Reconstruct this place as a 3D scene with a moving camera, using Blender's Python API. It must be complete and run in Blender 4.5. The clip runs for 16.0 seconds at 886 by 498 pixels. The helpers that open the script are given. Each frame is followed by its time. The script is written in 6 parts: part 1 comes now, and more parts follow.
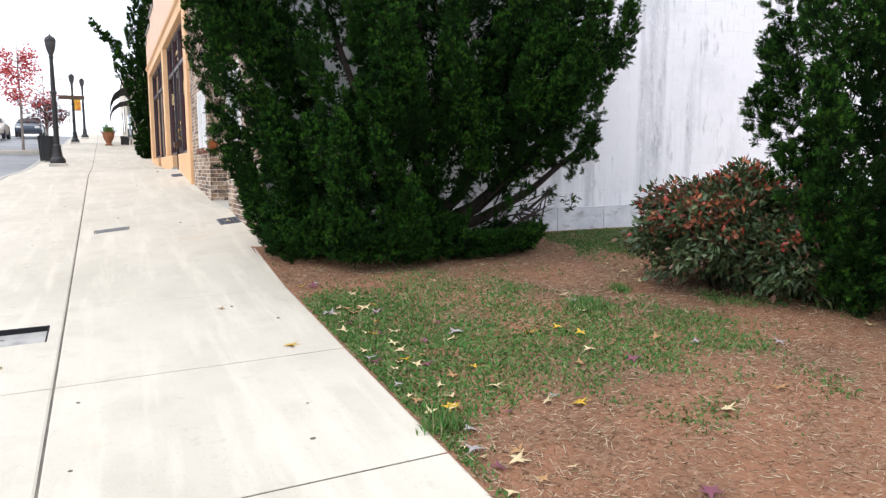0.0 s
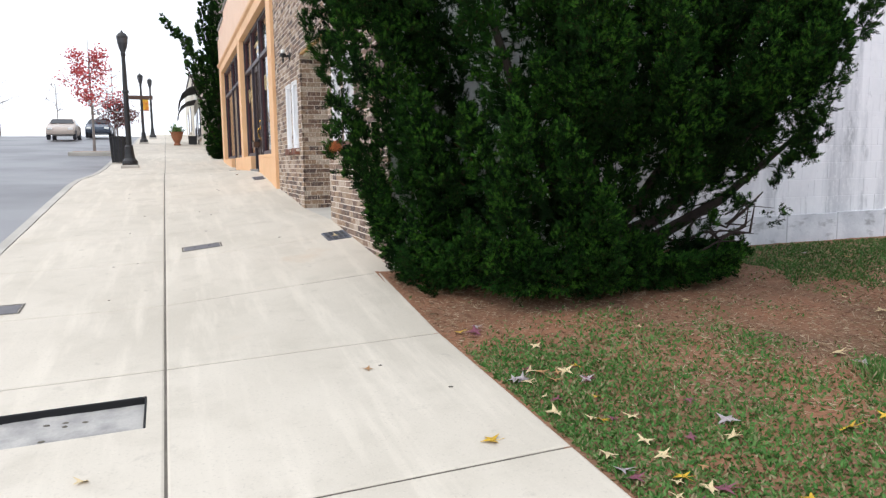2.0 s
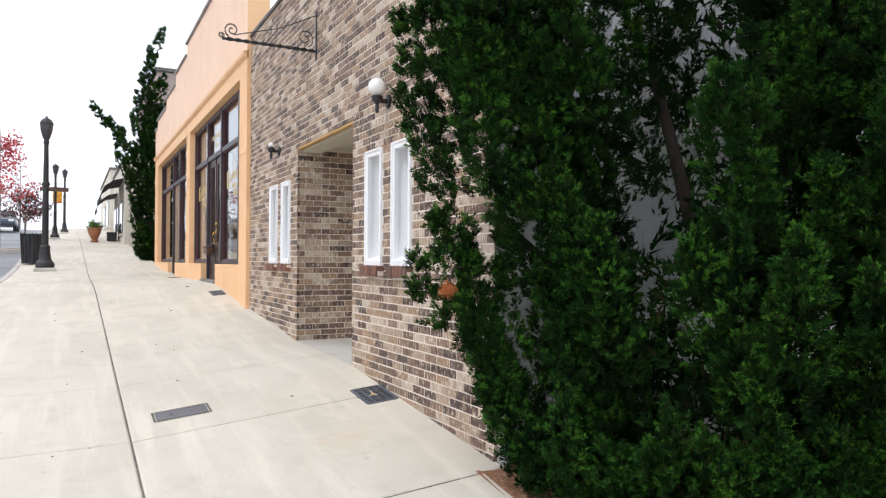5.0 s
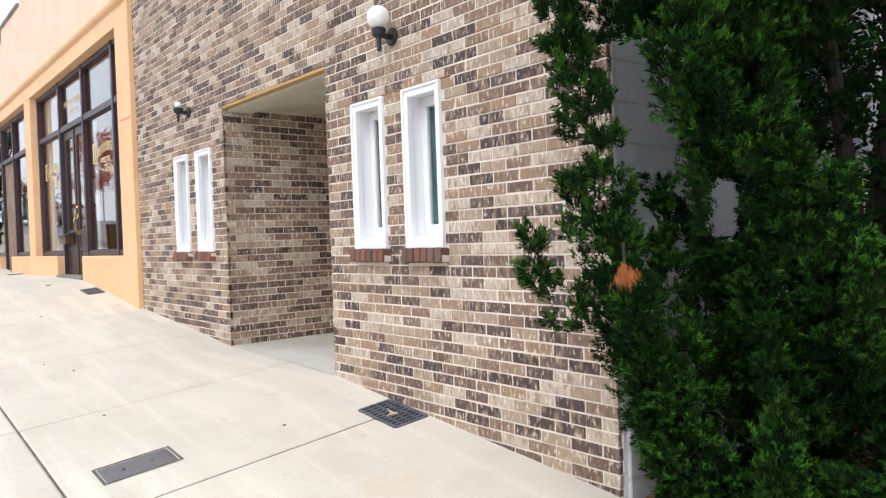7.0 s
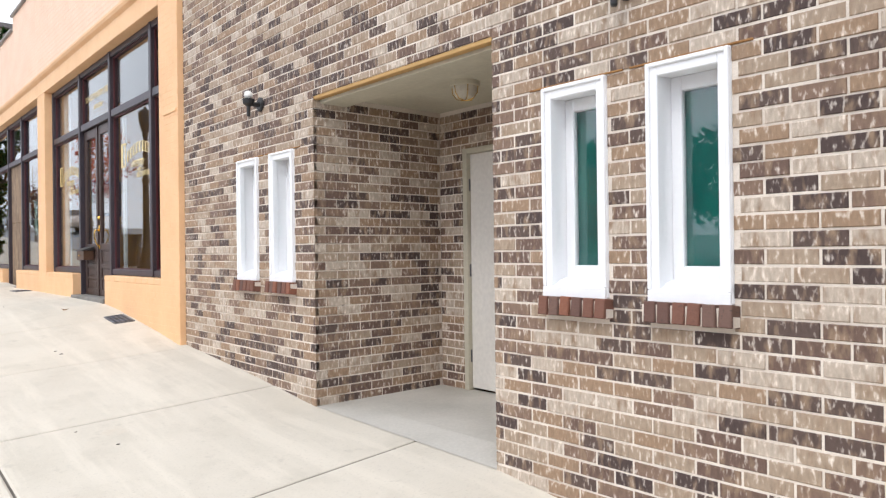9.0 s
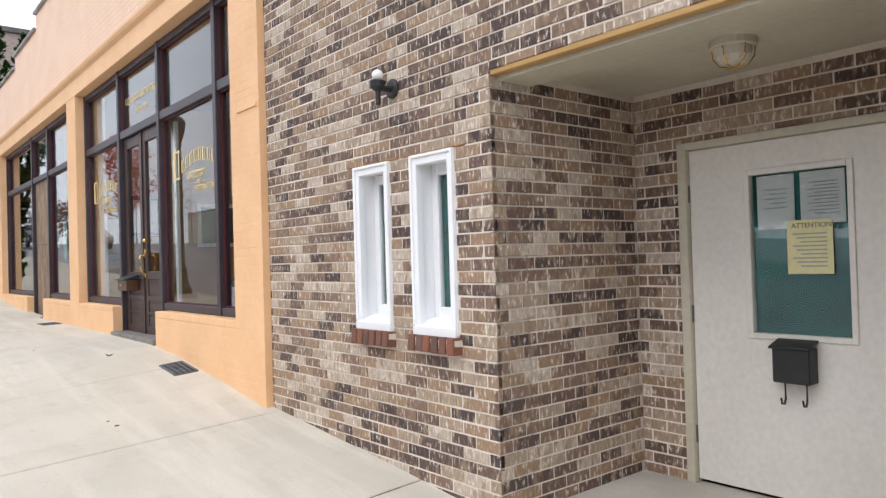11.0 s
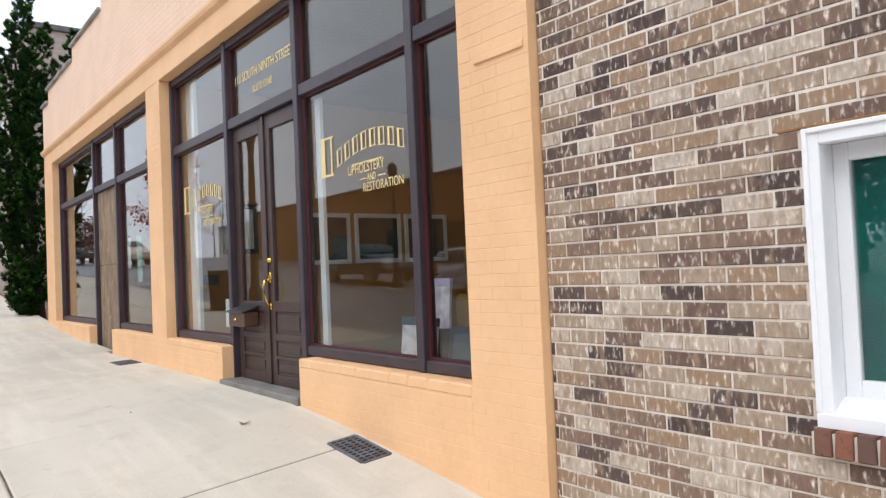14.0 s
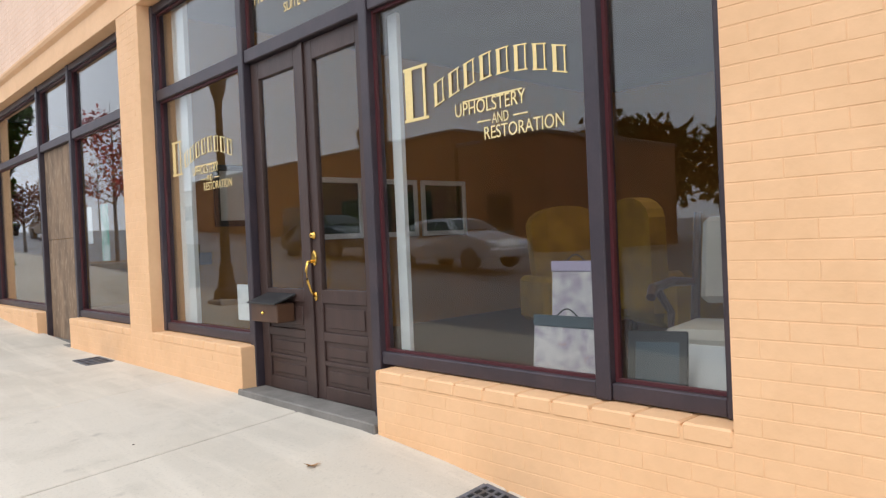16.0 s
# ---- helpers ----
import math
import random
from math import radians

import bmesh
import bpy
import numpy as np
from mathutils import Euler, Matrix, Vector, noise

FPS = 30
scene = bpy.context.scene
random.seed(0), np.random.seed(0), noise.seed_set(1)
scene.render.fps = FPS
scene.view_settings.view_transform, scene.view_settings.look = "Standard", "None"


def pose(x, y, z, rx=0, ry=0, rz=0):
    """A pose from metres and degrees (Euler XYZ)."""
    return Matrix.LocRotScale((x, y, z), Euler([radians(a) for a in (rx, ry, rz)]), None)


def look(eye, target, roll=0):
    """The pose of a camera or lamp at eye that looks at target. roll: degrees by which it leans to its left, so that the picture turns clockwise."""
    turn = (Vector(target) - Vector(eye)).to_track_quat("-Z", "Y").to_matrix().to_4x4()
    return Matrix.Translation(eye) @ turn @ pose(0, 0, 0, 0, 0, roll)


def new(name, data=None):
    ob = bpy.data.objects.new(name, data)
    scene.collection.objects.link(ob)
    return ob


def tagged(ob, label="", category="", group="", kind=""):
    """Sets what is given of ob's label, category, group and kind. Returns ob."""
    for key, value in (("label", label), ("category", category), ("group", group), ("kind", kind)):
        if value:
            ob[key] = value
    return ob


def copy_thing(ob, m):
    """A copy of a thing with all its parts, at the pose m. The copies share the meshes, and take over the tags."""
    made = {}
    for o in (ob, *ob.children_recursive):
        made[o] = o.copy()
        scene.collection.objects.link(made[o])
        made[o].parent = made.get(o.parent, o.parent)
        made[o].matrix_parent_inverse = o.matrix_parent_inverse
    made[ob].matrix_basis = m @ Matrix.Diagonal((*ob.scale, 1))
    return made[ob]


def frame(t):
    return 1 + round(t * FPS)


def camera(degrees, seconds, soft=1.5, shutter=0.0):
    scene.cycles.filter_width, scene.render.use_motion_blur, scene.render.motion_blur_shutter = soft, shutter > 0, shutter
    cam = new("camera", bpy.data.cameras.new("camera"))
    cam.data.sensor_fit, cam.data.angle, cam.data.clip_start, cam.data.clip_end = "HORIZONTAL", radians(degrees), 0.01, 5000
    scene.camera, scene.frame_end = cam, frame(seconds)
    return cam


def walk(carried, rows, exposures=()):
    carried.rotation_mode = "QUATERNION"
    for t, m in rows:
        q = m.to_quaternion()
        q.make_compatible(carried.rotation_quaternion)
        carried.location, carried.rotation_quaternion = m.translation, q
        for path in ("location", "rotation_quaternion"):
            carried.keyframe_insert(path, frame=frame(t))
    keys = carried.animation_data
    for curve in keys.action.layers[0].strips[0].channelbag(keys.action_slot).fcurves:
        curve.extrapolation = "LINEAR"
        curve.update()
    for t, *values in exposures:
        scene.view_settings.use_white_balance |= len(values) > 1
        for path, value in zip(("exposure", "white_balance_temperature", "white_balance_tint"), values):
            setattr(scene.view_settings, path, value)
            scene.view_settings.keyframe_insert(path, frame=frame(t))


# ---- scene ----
cam = camera(63.7, 16.0, soft=1.3)
PATH = [
    (0, (0.363, 0.323, 1.74), (1.208, 2.121, 1.509), -0.3),
    (0.5, (0.344, 0.826, 1.721), (1.212, 2.616, 1.513), 1.1),
    (1, (0.265, 1.316, 1.767), (1.019, 3.161, 1.6), 0.3),
    (1.5, (0.166, 1.748, 1.791), (0.919, 3.583, 1.535), -2.0),
    (2, (0.089, 2.303, 1.826), (0.796, 4.159, 1.586), -0.8),
    (2.5, (0.07, 2.676, 1.834), (0.787, 4.533, 1.642), -0.9),
    (3, (-0.038, 3.069, 1.887), (0.744, 4.894, 1.652), -0.6),
    (3.5, (-0.104, 3.533, 2.0), (0.671, 5.375, 1.935), 2.6),
    (4, (-0.181, 3.995, 1.989), (0.717, 5.78, 1.906), 1.6),
    (4.5, (-0.266, 4.439, 2.047), (0.667, 6.208, 2.01), 0.2),
    (4.7, (-0.325, 4.593, 2.093), (0.575, 6.378, 2.107), 0.3),
    (6.8, (-0.793, 6.481, 2.195), (0.511, 7.997, 2.174), -0.9),
    (7, (-0.862, 6.629, 2.149), (0.431, 8.154, 2.115), -2.0),
    (7.5, (-0.741, 7.179, 2.203), (0.584, 8.677, 2.233), -1.4),
    (8, (-0.749, 7.618, 2.259), (0.679, 9.018, 2.298), -1.7),
    (8.5, (-0.714, 8.096, 2.269), (0.659, 9.55, 2.299), -0.4),
    (9, (-0.736, 8.571, 2.313), (0.568, 10.087, 2.318), -0.7),
    (9.2, (-0.727, 8.749, 2.318), (0.558, 10.282, 2.348), -1.2),
    (11.3, (-0.532, 10.864, 2.523), (0.747, 12.401, 2.551), -1.7),
    (11.5, (-0.546, 11.044, 2.477), (0.718, 12.594, 2.496), -0.9),
    (12, (-0.588, 11.487, 2.55), (0.712, 13.006, 2.606), -1.4),
    (12.5, (-0.567, 11.982, 2.579), (0.686, 13.54, 2.599), -2.1),
    (13, (-0.613, 12.444, 2.58), (0.657, 13.988, 2.612), -2.4),
    (13.5, (-0.621, 12.871, 2.632), (0.672, 14.396, 2.665), -4.1),
    (14, (-0.56, 13.329, 2.682), (0.675, 14.901, 2.74), -2.5),
    (14.5, (-0.564, 13.793, 2.674), (0.769, 15.284, 2.715), -2.4),
    (15, (-0.501, 14.249, 2.649), (0.872, 15.703, 2.687), -1.9),
    (15.5, (-0.459, 14.734, 2.733), (0.873, 16.225, 2.712), -2.3),
    (16, (-0.496, 15.164, 2.766), (0.871, 16.624, 2.739), -2.5),
]
walk(cam, [(t, look(eye, target, roll)) for t, eye, target, roll in PATH],
     [(0.0, 0.9), (1.0, 0.85), (2.5, 0.65), (3.5, 0.6), (4.7, 0.72), (7.0, 0.97), (9.0, 0.92), (11.5, 0.68), (16.0, 0.66)])

# ---- world, sun, exposure ----
world = bpy.data.worlds.new("overcast_sky")
scene.world = world
world.use_nodes = True
wn, wl = world.node_tree.nodes, world.node_tree.links
sky = wn.new("ShaderNodeTexSky")
sky.sky_type, sky.sun_disc = "NISHITA", False
sky.sun_elevation, sky.sun_rotation = radians(48), radians(250)
sky.dust_density, sky.air_density = 1.5, 1.0
grey_sky = wn.new("ShaderNodeHueSaturation")
grey_sky.inputs["Saturation"].default_value = 0.22
wl.new(sky.outputs[0], grey_sky.inputs["Color"])
cloud = wn.new("ShaderNodeMix")
cloud.data_type = "RGBA"
cloud.inputs[0].default_value = 0.8
cloud.inputs[7].default_value = (7.2, 7.7, 8.7, 1)
wl.new(grey_sky.outputs[0], cloud.inputs[6])
wl.new(cloud.outputs[2], wn["Background"].inputs[0])
wn["Background"].inputs[1].default_value = 0.13
sun = new("sun", bpy.data.lights.new("sun", "SUN"))
sun.data.energy, sun.data.angle, sun.data.color = 0.6, radians(35), (1.0, 0.97, 0.93)
sun.matrix_world = look((-30, -10, 40), (0, 0, 0))

# ---- materials ----


def mat(name, base=(0.5, 0.5, 0.5), rough=0.8, metal=0.0, second=None, scale=6.0, grain=40.0, bump=0.2, third=None, amount=0.5,
        island=None, stretch=(1, 1, 1), spec=0.5, depth=0.01, band=(0.40, 0.66), vary=0.14):
    """Two colours mixed by large noise, a third by fine noise, and a fine relief. island: palette picked per object or per island."""
    m = bpy.data.materials.new(name)
    m.use_nodes = True
    n, l = m.node_tree.nodes, m.node_tree.links
    b = n["Principled BSDF"]
    b.inputs["Roughness"].default_value, b.inputs["Metallic"].default_value = rough, metal
    b.inputs["Specular IOR Level"].default_value = spec
    g = n.new("ShaderNodeNewGeometry")
    mp = n.new("ShaderNodeMapping")
    mp.inputs["Scale"].default_value = stretch
    l.new(g.outputs["Position"], mp.inputs["Vector"])

    def noise_node(s, detail=4.0):
        t = n.new("ShaderNodeTexNoise")
        t.inputs["Scale"].default_value, t.inputs["Detail"].default_value = s, detail
        l.new(mp.outputs[0], t.inputs["Vector"])
        return t

    def mix(fac, a, c, blend="MIX"):
        x = n.new("ShaderNodeMix")
        x.data_type, x.blend_type = "RGBA", blend
        if isinstance(fac, float):
            x.inputs[0].default_value = fac
        else:
            l.new(fac, x.inputs[0])
        for i, v in ((6, a), (7, c)):
            if isinstance(v, tuple):
                x.inputs[i].default_value = (*v, 1)
            else:
                l.new(v, x.inputs[i])
        return x.outputs[2]

    def ramp(src, lo, hi):
        r = n.new("ShaderNodeMapRange")
        r.inputs[1].default_value, r.inputs[2].default_value = lo, hi
        l.new(src, r.inputs[0])
        return r.outputs[0]

    colour = base
    if island:
        pick, palette = island
        src = n.new("ShaderNodeObjectInfo").outputs["Random"] if pick == "object" else g.outputs["Random Per Island"]
        cr = n.new("ShaderNodeValToRGB")
        cr.color_ramp.interpolation = "CONSTANT"
        els = cr.color_ramp.elements
        while len(els) < len(palette):
            els.new(0.5)
        acc = 0.0
        for e, (w, c) in zip(els, palette):
            e.position, e.color = acc, (*c, 1)
            acc += w
        l.new(src, cr.inputs[0])
        colour = cr.outputs[0]
    big, fine = noise_node(scale), noise_node(grain, 6.0)
    if second:
        colour = mix(ramp(big.outputs[0], *band), colour, second)
    if third:
        colour = mix(ramp(fine.outputs[0], 0.62 - amount * 0.2, 0.78), colour, third)
    shade = n.new("ShaderNodeMapRange")
    shade.inputs[3].default_value, shade.inputs[4].default_value = 1 - vary, 1 + vary
    l.new(fine.outputs[0], shade.inputs[0])
    hs = n.new("ShaderNodeHueSaturation")
    l.new(shade.outputs[0], hs.inputs["Value"])
    if isinstance(colour, tuple):
        hs.inputs["Color"].default_value = (*colour, 1)
    else:
        l.new(colour, hs.inputs["Color"])
    l.new(hs.outputs[0], b.inputs["Base Color"])
    if bump:
        bp = n.new("ShaderNodeBump")
        bp.inputs["Strength"].default_value, bp.inputs["Distance"].default_value = bump, depth
        l.new(fine.outputs[0], bp.inputs["Height"])
        l.new(bp.outputs[0], b.inputs["Normal"])
    return m


def glass_mat(name, tint=(1, 1, 1), gloss=0.0):
    m = bpy.data.materials.new(name)
    m.use_nodes = True
    n, l = m.node_tree.nodes, m.node_tree.links
    n.remove(n["Principled BSDF"])
    tr, gl, mx, lw = n.new("ShaderNodeBsdfTransparent"), n.new("ShaderNodeBsdfGlossy"), n.new("ShaderNodeMixShader"), n.new("ShaderNodeLayerWeight")
    tr.inputs[0].default_value = (*tint, 1)
    gl.inputs["Roughness"].default_value = 0.0
    lw.inputs[0].default_value = 0.5
    power, add = n.new("ShaderNodeMath"), n.new("ShaderNodeMath")
    power.operation, add.operation = "POWER", "ADD"
    power.inputs[1].default_value, add.inputs[1].default_value = 5.0, 0.04 + gloss
    add.use_clamp = True
    l.new(lw.outputs["Facing"], power.inputs[0])
    l.new(power.outputs[0], add.inputs[0])
    l.new(add.outputs[0], mx.inputs[0])
    l.new(tr.outputs[0], mx.inputs[1])
    l.new(gl.outputs[0], mx.inputs[2])
    l.new(mx.outputs[0], n["Material Output"].inputs[0])
    return m


def weathered(name, rough, layers, bump, depth, grain):
    """Layers of colour over a base. layers[0] is the base; each further one: (colour, noise scale, stretch, low, high, most)."""
    m = bpy.data.materials.new(name)
    m.use_nodes = True
    n, l = m.node_tree.nodes, m.node_tree.links
    b = n["Principled BSDF"]
    b.inputs["Roughness"].default_value = rough
    b.inputs["Specular IOR Level"].default_value = 0.3
    g = n.new("ShaderNodeNewGeometry")
    colour = n.new("ShaderNodeRGB").outputs[0]
    colour.default_value = (*layers[0], 1)
    for col, scale, stretch, low, high, most in layers[1:]:
        mp, t, r, x = n.new("ShaderNodeMapping"), n.new("ShaderNodeTexNoise"), n.new("ShaderNodeMapRange"), n.new("ShaderNodeMix")
        mp.inputs["Scale"].default_value = stretch
        mp.inputs["Location"].default_value = (scale * 1.7, col[0] * 31, low * 13)
        t.inputs["Scale"].default_value, t.inputs["Detail"].default_value, t.inputs["Roughness"].default_value = scale, 5.0, 0.6
        r.inputs[1].default_value, r.inputs[2].default_value, r.inputs[4].default_value = low, high, most
        x.data_type = "RGBA"
        x.inputs[7].default_value = (*col, 1)
        l.new(g.outputs["Position"], mp.inputs[0])
        l.new(mp.outputs[0], t.inputs["Vector"])
        l.new(t.outputs[0], r.inputs[0])
        l.new(r.outputs[0], x.inputs[0])
        l.new(colour, x.inputs[6])
        colour = x.outputs[2]
    l.new(colour, b.inputs["Base Color"])
    f, bp = n.new("ShaderNodeTexNoise"), n.new("ShaderNodeBump")
    f.inputs["Scale"].default_value, f.inputs["Detail"].default_value = grain, 6.0
    bp.inputs["Strength"].default_value, bp.inputs["Distance"].default_value = bump, depth
    l.new(g.outputs["Position"], f.inputs["Vector"])
    l.new(f.outputs[0], bp.inputs["Height"])
    l.new(bp.outputs[0], b.inputs["Normal"])
    return m


def concrete_mat(name, base, worn, dirt):
    """Broom-finished concrete: broad cloudy stains, streaks across the walk, small dark spots and fine grit."""
    return weathered(name, 0.85, (base, (worn, 0.7, (1, 0.6, 1), 0.42, 0.70, 0.75), (worn, 2.6, (1, 1, 1), 0.50, 0.74, 0.6),
                                  (tuple(v * 1.12 for v in base), 1.6, (3.5, 0.35, 1), 0.50, 0.68, 0.7), (dirt, 5.5, (1, 1, 1), 0.64, 0.80, 0.55),
                                  ((0.52, 0.36, 0.22), 1.3, (1, 1, 1), 0.66, 0.80, 0.35), (dirt, 60, (1, 1, 1), 0.56, 0.80, 0.45), (tuple(v * 1.15 for v in base), 120, (1, 1, 1), 0.56, 0.75, 0.5)), 0.18, 0.004, 70)


def block_mat(name):
    """White paint on block, with grey run-down streaks and worn patches."""
    grey, dark = (0.55, 0.56, 0.59), (0.33, 0.34, 0.36)
    return weathered(name, 0.85, ((0.90, 0.90, 0.92), (grey, 0.55, (1, 1, 1), 0.50, 0.72, 0.45), (grey, 1.2, (2.0, 2.0, 0.16), 0.52, 0.68, 0.85),
                                  (dark, 2.6, (2.2, 2.2, 0.6), 0.60, 0.74, 0.7), (dark, 9, (1, 1, 1), 0.66, 0.78, 0.4), ((0.93, 0.93, 0.94), 22, (1, 1, 0.6), 0.52, 0.66, 0.5)), 0.25, 0.008, 24)


BRICKS = [(0.2, (0.365, 0.275, 0.198)), (0.16, (0.48, 0.395, 0.315)), (0.14, (0.31, 0.205, 0.13)), (0.14, (0.21, 0.135, 0.096)), (0.12, (0.145, 0.09, 0.068)), (0.12, (0.072, 0.047, 0.041)), (0.12, (0.10, 0.066, 0.054))]
M = dict(
    concrete=concrete_mat("pavement_concrete", (0.60, 0.545, 0.46), (0.47, 0.425, 0.35), (0.30, 0.27, 0.23)),
    joint=mat("joint_dirt", (0.10, 0.085, 0.07), 0.95, second=(0.17, 0.15, 0.12), scale=5, grain=60),
    asphalt=mat("worn_asphalt", (0.21, 0.21, 0.215), 0.5, second=(0.13, 0.13, 0.135), scale=0.35, grain=70, bump=0.3),
    soil=mat("red_clay_soil", (0.26, 0.118, 0.062), 0.95, second=(0.17, 0.090, 0.050), scale=1.3, grain=34, third=(0.36, 0.22, 0.14), amount=0.4, bump=0.7, depth=0.02),
    brick=mat("brick_single", rough=0.85, island=("object", BRICKS), second=(0.30, 0.205, 0.135), scale=14, band=(0.50, 0.70), grain=34, third=(0.74, 0.66, 0.57), amount=0.3, bump=0.6, stretch=(1.5, 1.5, 0.6), depth=0.007, vary=0.45),
    brick_many=mat("brick_joined", rough=0.85, island=("island", BRICKS), second=(0.30, 0.205, 0.135), scale=14, band=(0.50, 0.70), grain=34, third=(0.74, 0.66, 0.57), amount=0.3, bump=0.6, stretch=(1.5, 1.5, 0.6), depth=0.007, vary=0.45),
    sill_brick=mat("sill_brick", rough=0.85, island=("object", [(0.3, (0.17, 0.075, 0.05)), (0.3, (0.125, 0.065, 0.05)), (0.2, (0.22, 0.085, 0.05)), (0.2, (0.15, 0.085, 0.065))]), grain=50, third=(0.05, 0.035, 0.03), amount=0.1, bump=0.4),
    mortar=mat("mortar", (0.76, 0.68, 0.59), 0.95, second=(0.62, 0.54, 0.46), scale=3, grain=80, bump=0.3),
    peach=mat("peach_paint", (0.82, 0.505, 0.275), 0.65, second=(0.77, 0.465, 0.245), scale=2.5, grain=22, bump=0.4, depth=0.006, vary=0.05),
    peach_pale=mat("pale_peach_paint", (0.84, 0.60, 0.45), 0.75, second=(0.80, 0.56, 0.41), scale=2, grain=35, bump=0.12, depth=0.005),
    white=mat("white_paint", (0.84, 0.84, 0.85), 0.5, second=(0.82, 0.82, 0.825), scale=4, grain=50, bump=0.03, vary=0.025),
    dark=mat("dark_purple_paint", (0.035, 0.027, 0.035), 0.45, second=(0.05, 0.035, 0.042), scale=5, grain=60, bump=0.08),
    cmu=block_mat("white_painted_block"),
    plinth=weathered("bare_block", 0.9, ((0.60, 0.61, 0.64), ((0.80, 0.80, 0.82), 2.0, (1, 1, 1), 0.45, 0.62, 0.8), ((0.30, 0.30, 0.31), 4.5, (1, 1, 2), 0.55, 0.70, 0.7)), 0.35, 0.008, 30),
    red_stop=mat("dark_red_paint", (0.075, 0.014, 0.018), 0.5, grain=40, bump=0.05),
    door_wood=mat("brown_door_paint", (0.045, 0.025, 0.021), 0.45, second=(0.06, 0.034, 0.028), scale=4, grain=45, third=(0.10, 0.07, 0.055), amount=-0.3, stretch=(3, 3, 0.4), bump=0.15),
    cream=mat("cream_paint", (0.56, 0.52, 0.41), 0.6, second=(0.49, 0.45, 0.35), scale=2, grain=30, bump=0.05),
    cream_door=mat("cream_door_paint", (0.74, 0.70, 0.64), 0.5, second=(0.70, 0.66, 0.60), scale=2, grain=30, bump=0.04),
    raw_wood=mat("raw_pine", (0.50, 0.30, 0.11), 0.7, second=(0.40, 0.23, 0.08), scale=6, grain=30, stretch=(1, 0.15, 1), bump=0.15),
    plywood=mat("weathered_plywood", (0.27, 0.18, 0.11), 0.8, second=(0.15, 0.10, 0.065), scale=3.5, grain=16, third=(0.36, 0.27, 0.18), amount=0.4, stretch=(1, 1.6, 0.5), bump=0.2),
    teal=mat("teal_film", (0.0, 0.155, 0.125), 0.35, second=(0.0, 0.085, 0.078), scale=3, grain=30, bump=0),
    ochre=mat("ochre_wall", (0.45, 0.215, 0.045), 0.75, second=(0.38, 0.20, 0.045), scale=2, grain=25, bump=0.05),
    floorwood=mat("shop_floor", (0.10, 0.065, 0.04), 0.5, second=(0.075, 0.05, 0.03), scale=2, grain=20, stretch=(0.3, 3, 1), bump=0.1),
    ceiling=mat("shop_ceiling", (0.35, 0.33, 0.30), 0.8, second=(0.30, 0.28, 0.26), scale=1, grain=20),
    brass=mat("brass", (0.75, 0.48, 0.12), 0.22, 1.0, grain=60, bump=0.02),
    gold=mat("gold_leaf_letters", (0.85, 0.66, 0.30), 0.45, 0.3, grain=60, bump=0.02),
    # near-black that stands for shade in the drains and on the patch recess sides
    pit=mat("pit_shade_black", (0.008, 0.008, 0.009), 0.9, grain=40, bump=0),
    iron=mat("cast_iron_grate", (0.14, 0.16, 0.20), 0.55, 0.4, second=(0.09, 0.085, 0.08), scale=12, grain=60, bump=0.2),
    patch=mat("rough_patch", (0.44, 0.42, 0.39), 0.9, second=(0.27, 0.26, 0.25), scale=5, grain=45, bump=0.5),
    coping=mat("pale_tile", (0.36, 0.35, 0.34), 0.7, second=(0.24, 0.23, 0.22), scale=4, grain=30),
    plate=mat("steel_cover", (0.15, 0.14, 0.145), 0.6, 0.3, second=(0.12, 0.115, 0.12), scale=8, grain=60, bump=0.15),
    tile=mat("coping_tile", (0.11, 0.10, 0.10), 0.7, second=(0.16, 0.14, 0.13), scale=4, grain=30),
    kerb=mat("kerb_concrete", (0.50, 0.47, 0.42), 0.85, second=(0.40, 0.375, 0.33), scale=1.2, grain=50, bump=0.2),
    slate=mat("door_stone", (0.22, 0.205, 0.185), 0.85, second=(0.15, 0.14, 0.125), scale=4, grain=40, bump=0.35),
    paper=mat("white_paper", (0.80, 0.80, 0.78), 0.8, grain=30, bump=0),
    yellow_paper=mat("yellow_paper", (0.72, 0.66, 0.36), 0.8, grain=30, bump=0),
    ink=mat("dark_ink", (0.05, 0.05, 0.06), 0.8, grain=30, bump=0),
    pale_ink=mat("grey_ink", (0.35, 0.35, 0.36), 0.8, grain=30, bump=0),
    opal=mat("opal_glass", (0.85, 0.84, 0.80), 0.25, grain=20, bump=0),
    clear=glass_mat("window_glass", (0.90, 0.92, 0.92), 0.03),
    fabric=mat("cream_fabric", (0.62, 0.58, 0.50), 0.95, second=(0.55, 0.50, 0.43), scale=8, grain=60, bump=0.3),
    mustard=mat("mustard_velvet", (0.34, 0.19, 0.012), 0.9, second=(0.24, 0.13, 0.01), scale=5, grain=60, bump=0.2),
    walnut=mat("walnut_wood", (0.07, 0.032, 0.018), 0.4, second=(0.10, 0.048, 0.025), scale=5, grain=30, stretch=(1, 1, 0.3), bump=0.1),
    floral=mat("floral_fabric", (0.66, 0.62, 0.60), 0.9, second=(0.42, 0.36, 0.42), scale=14, grain=22, third=(0.42, 0.22, 0.17), amount=-0.1, bump=0.1),
    black=mat("black_metal", (0.014, 0.014, 0.015), 0.5, second=(0.025, 0.024, 0.024), scale=8, grain=60, bump=0.1),
)

# ---- mesh helpers ----


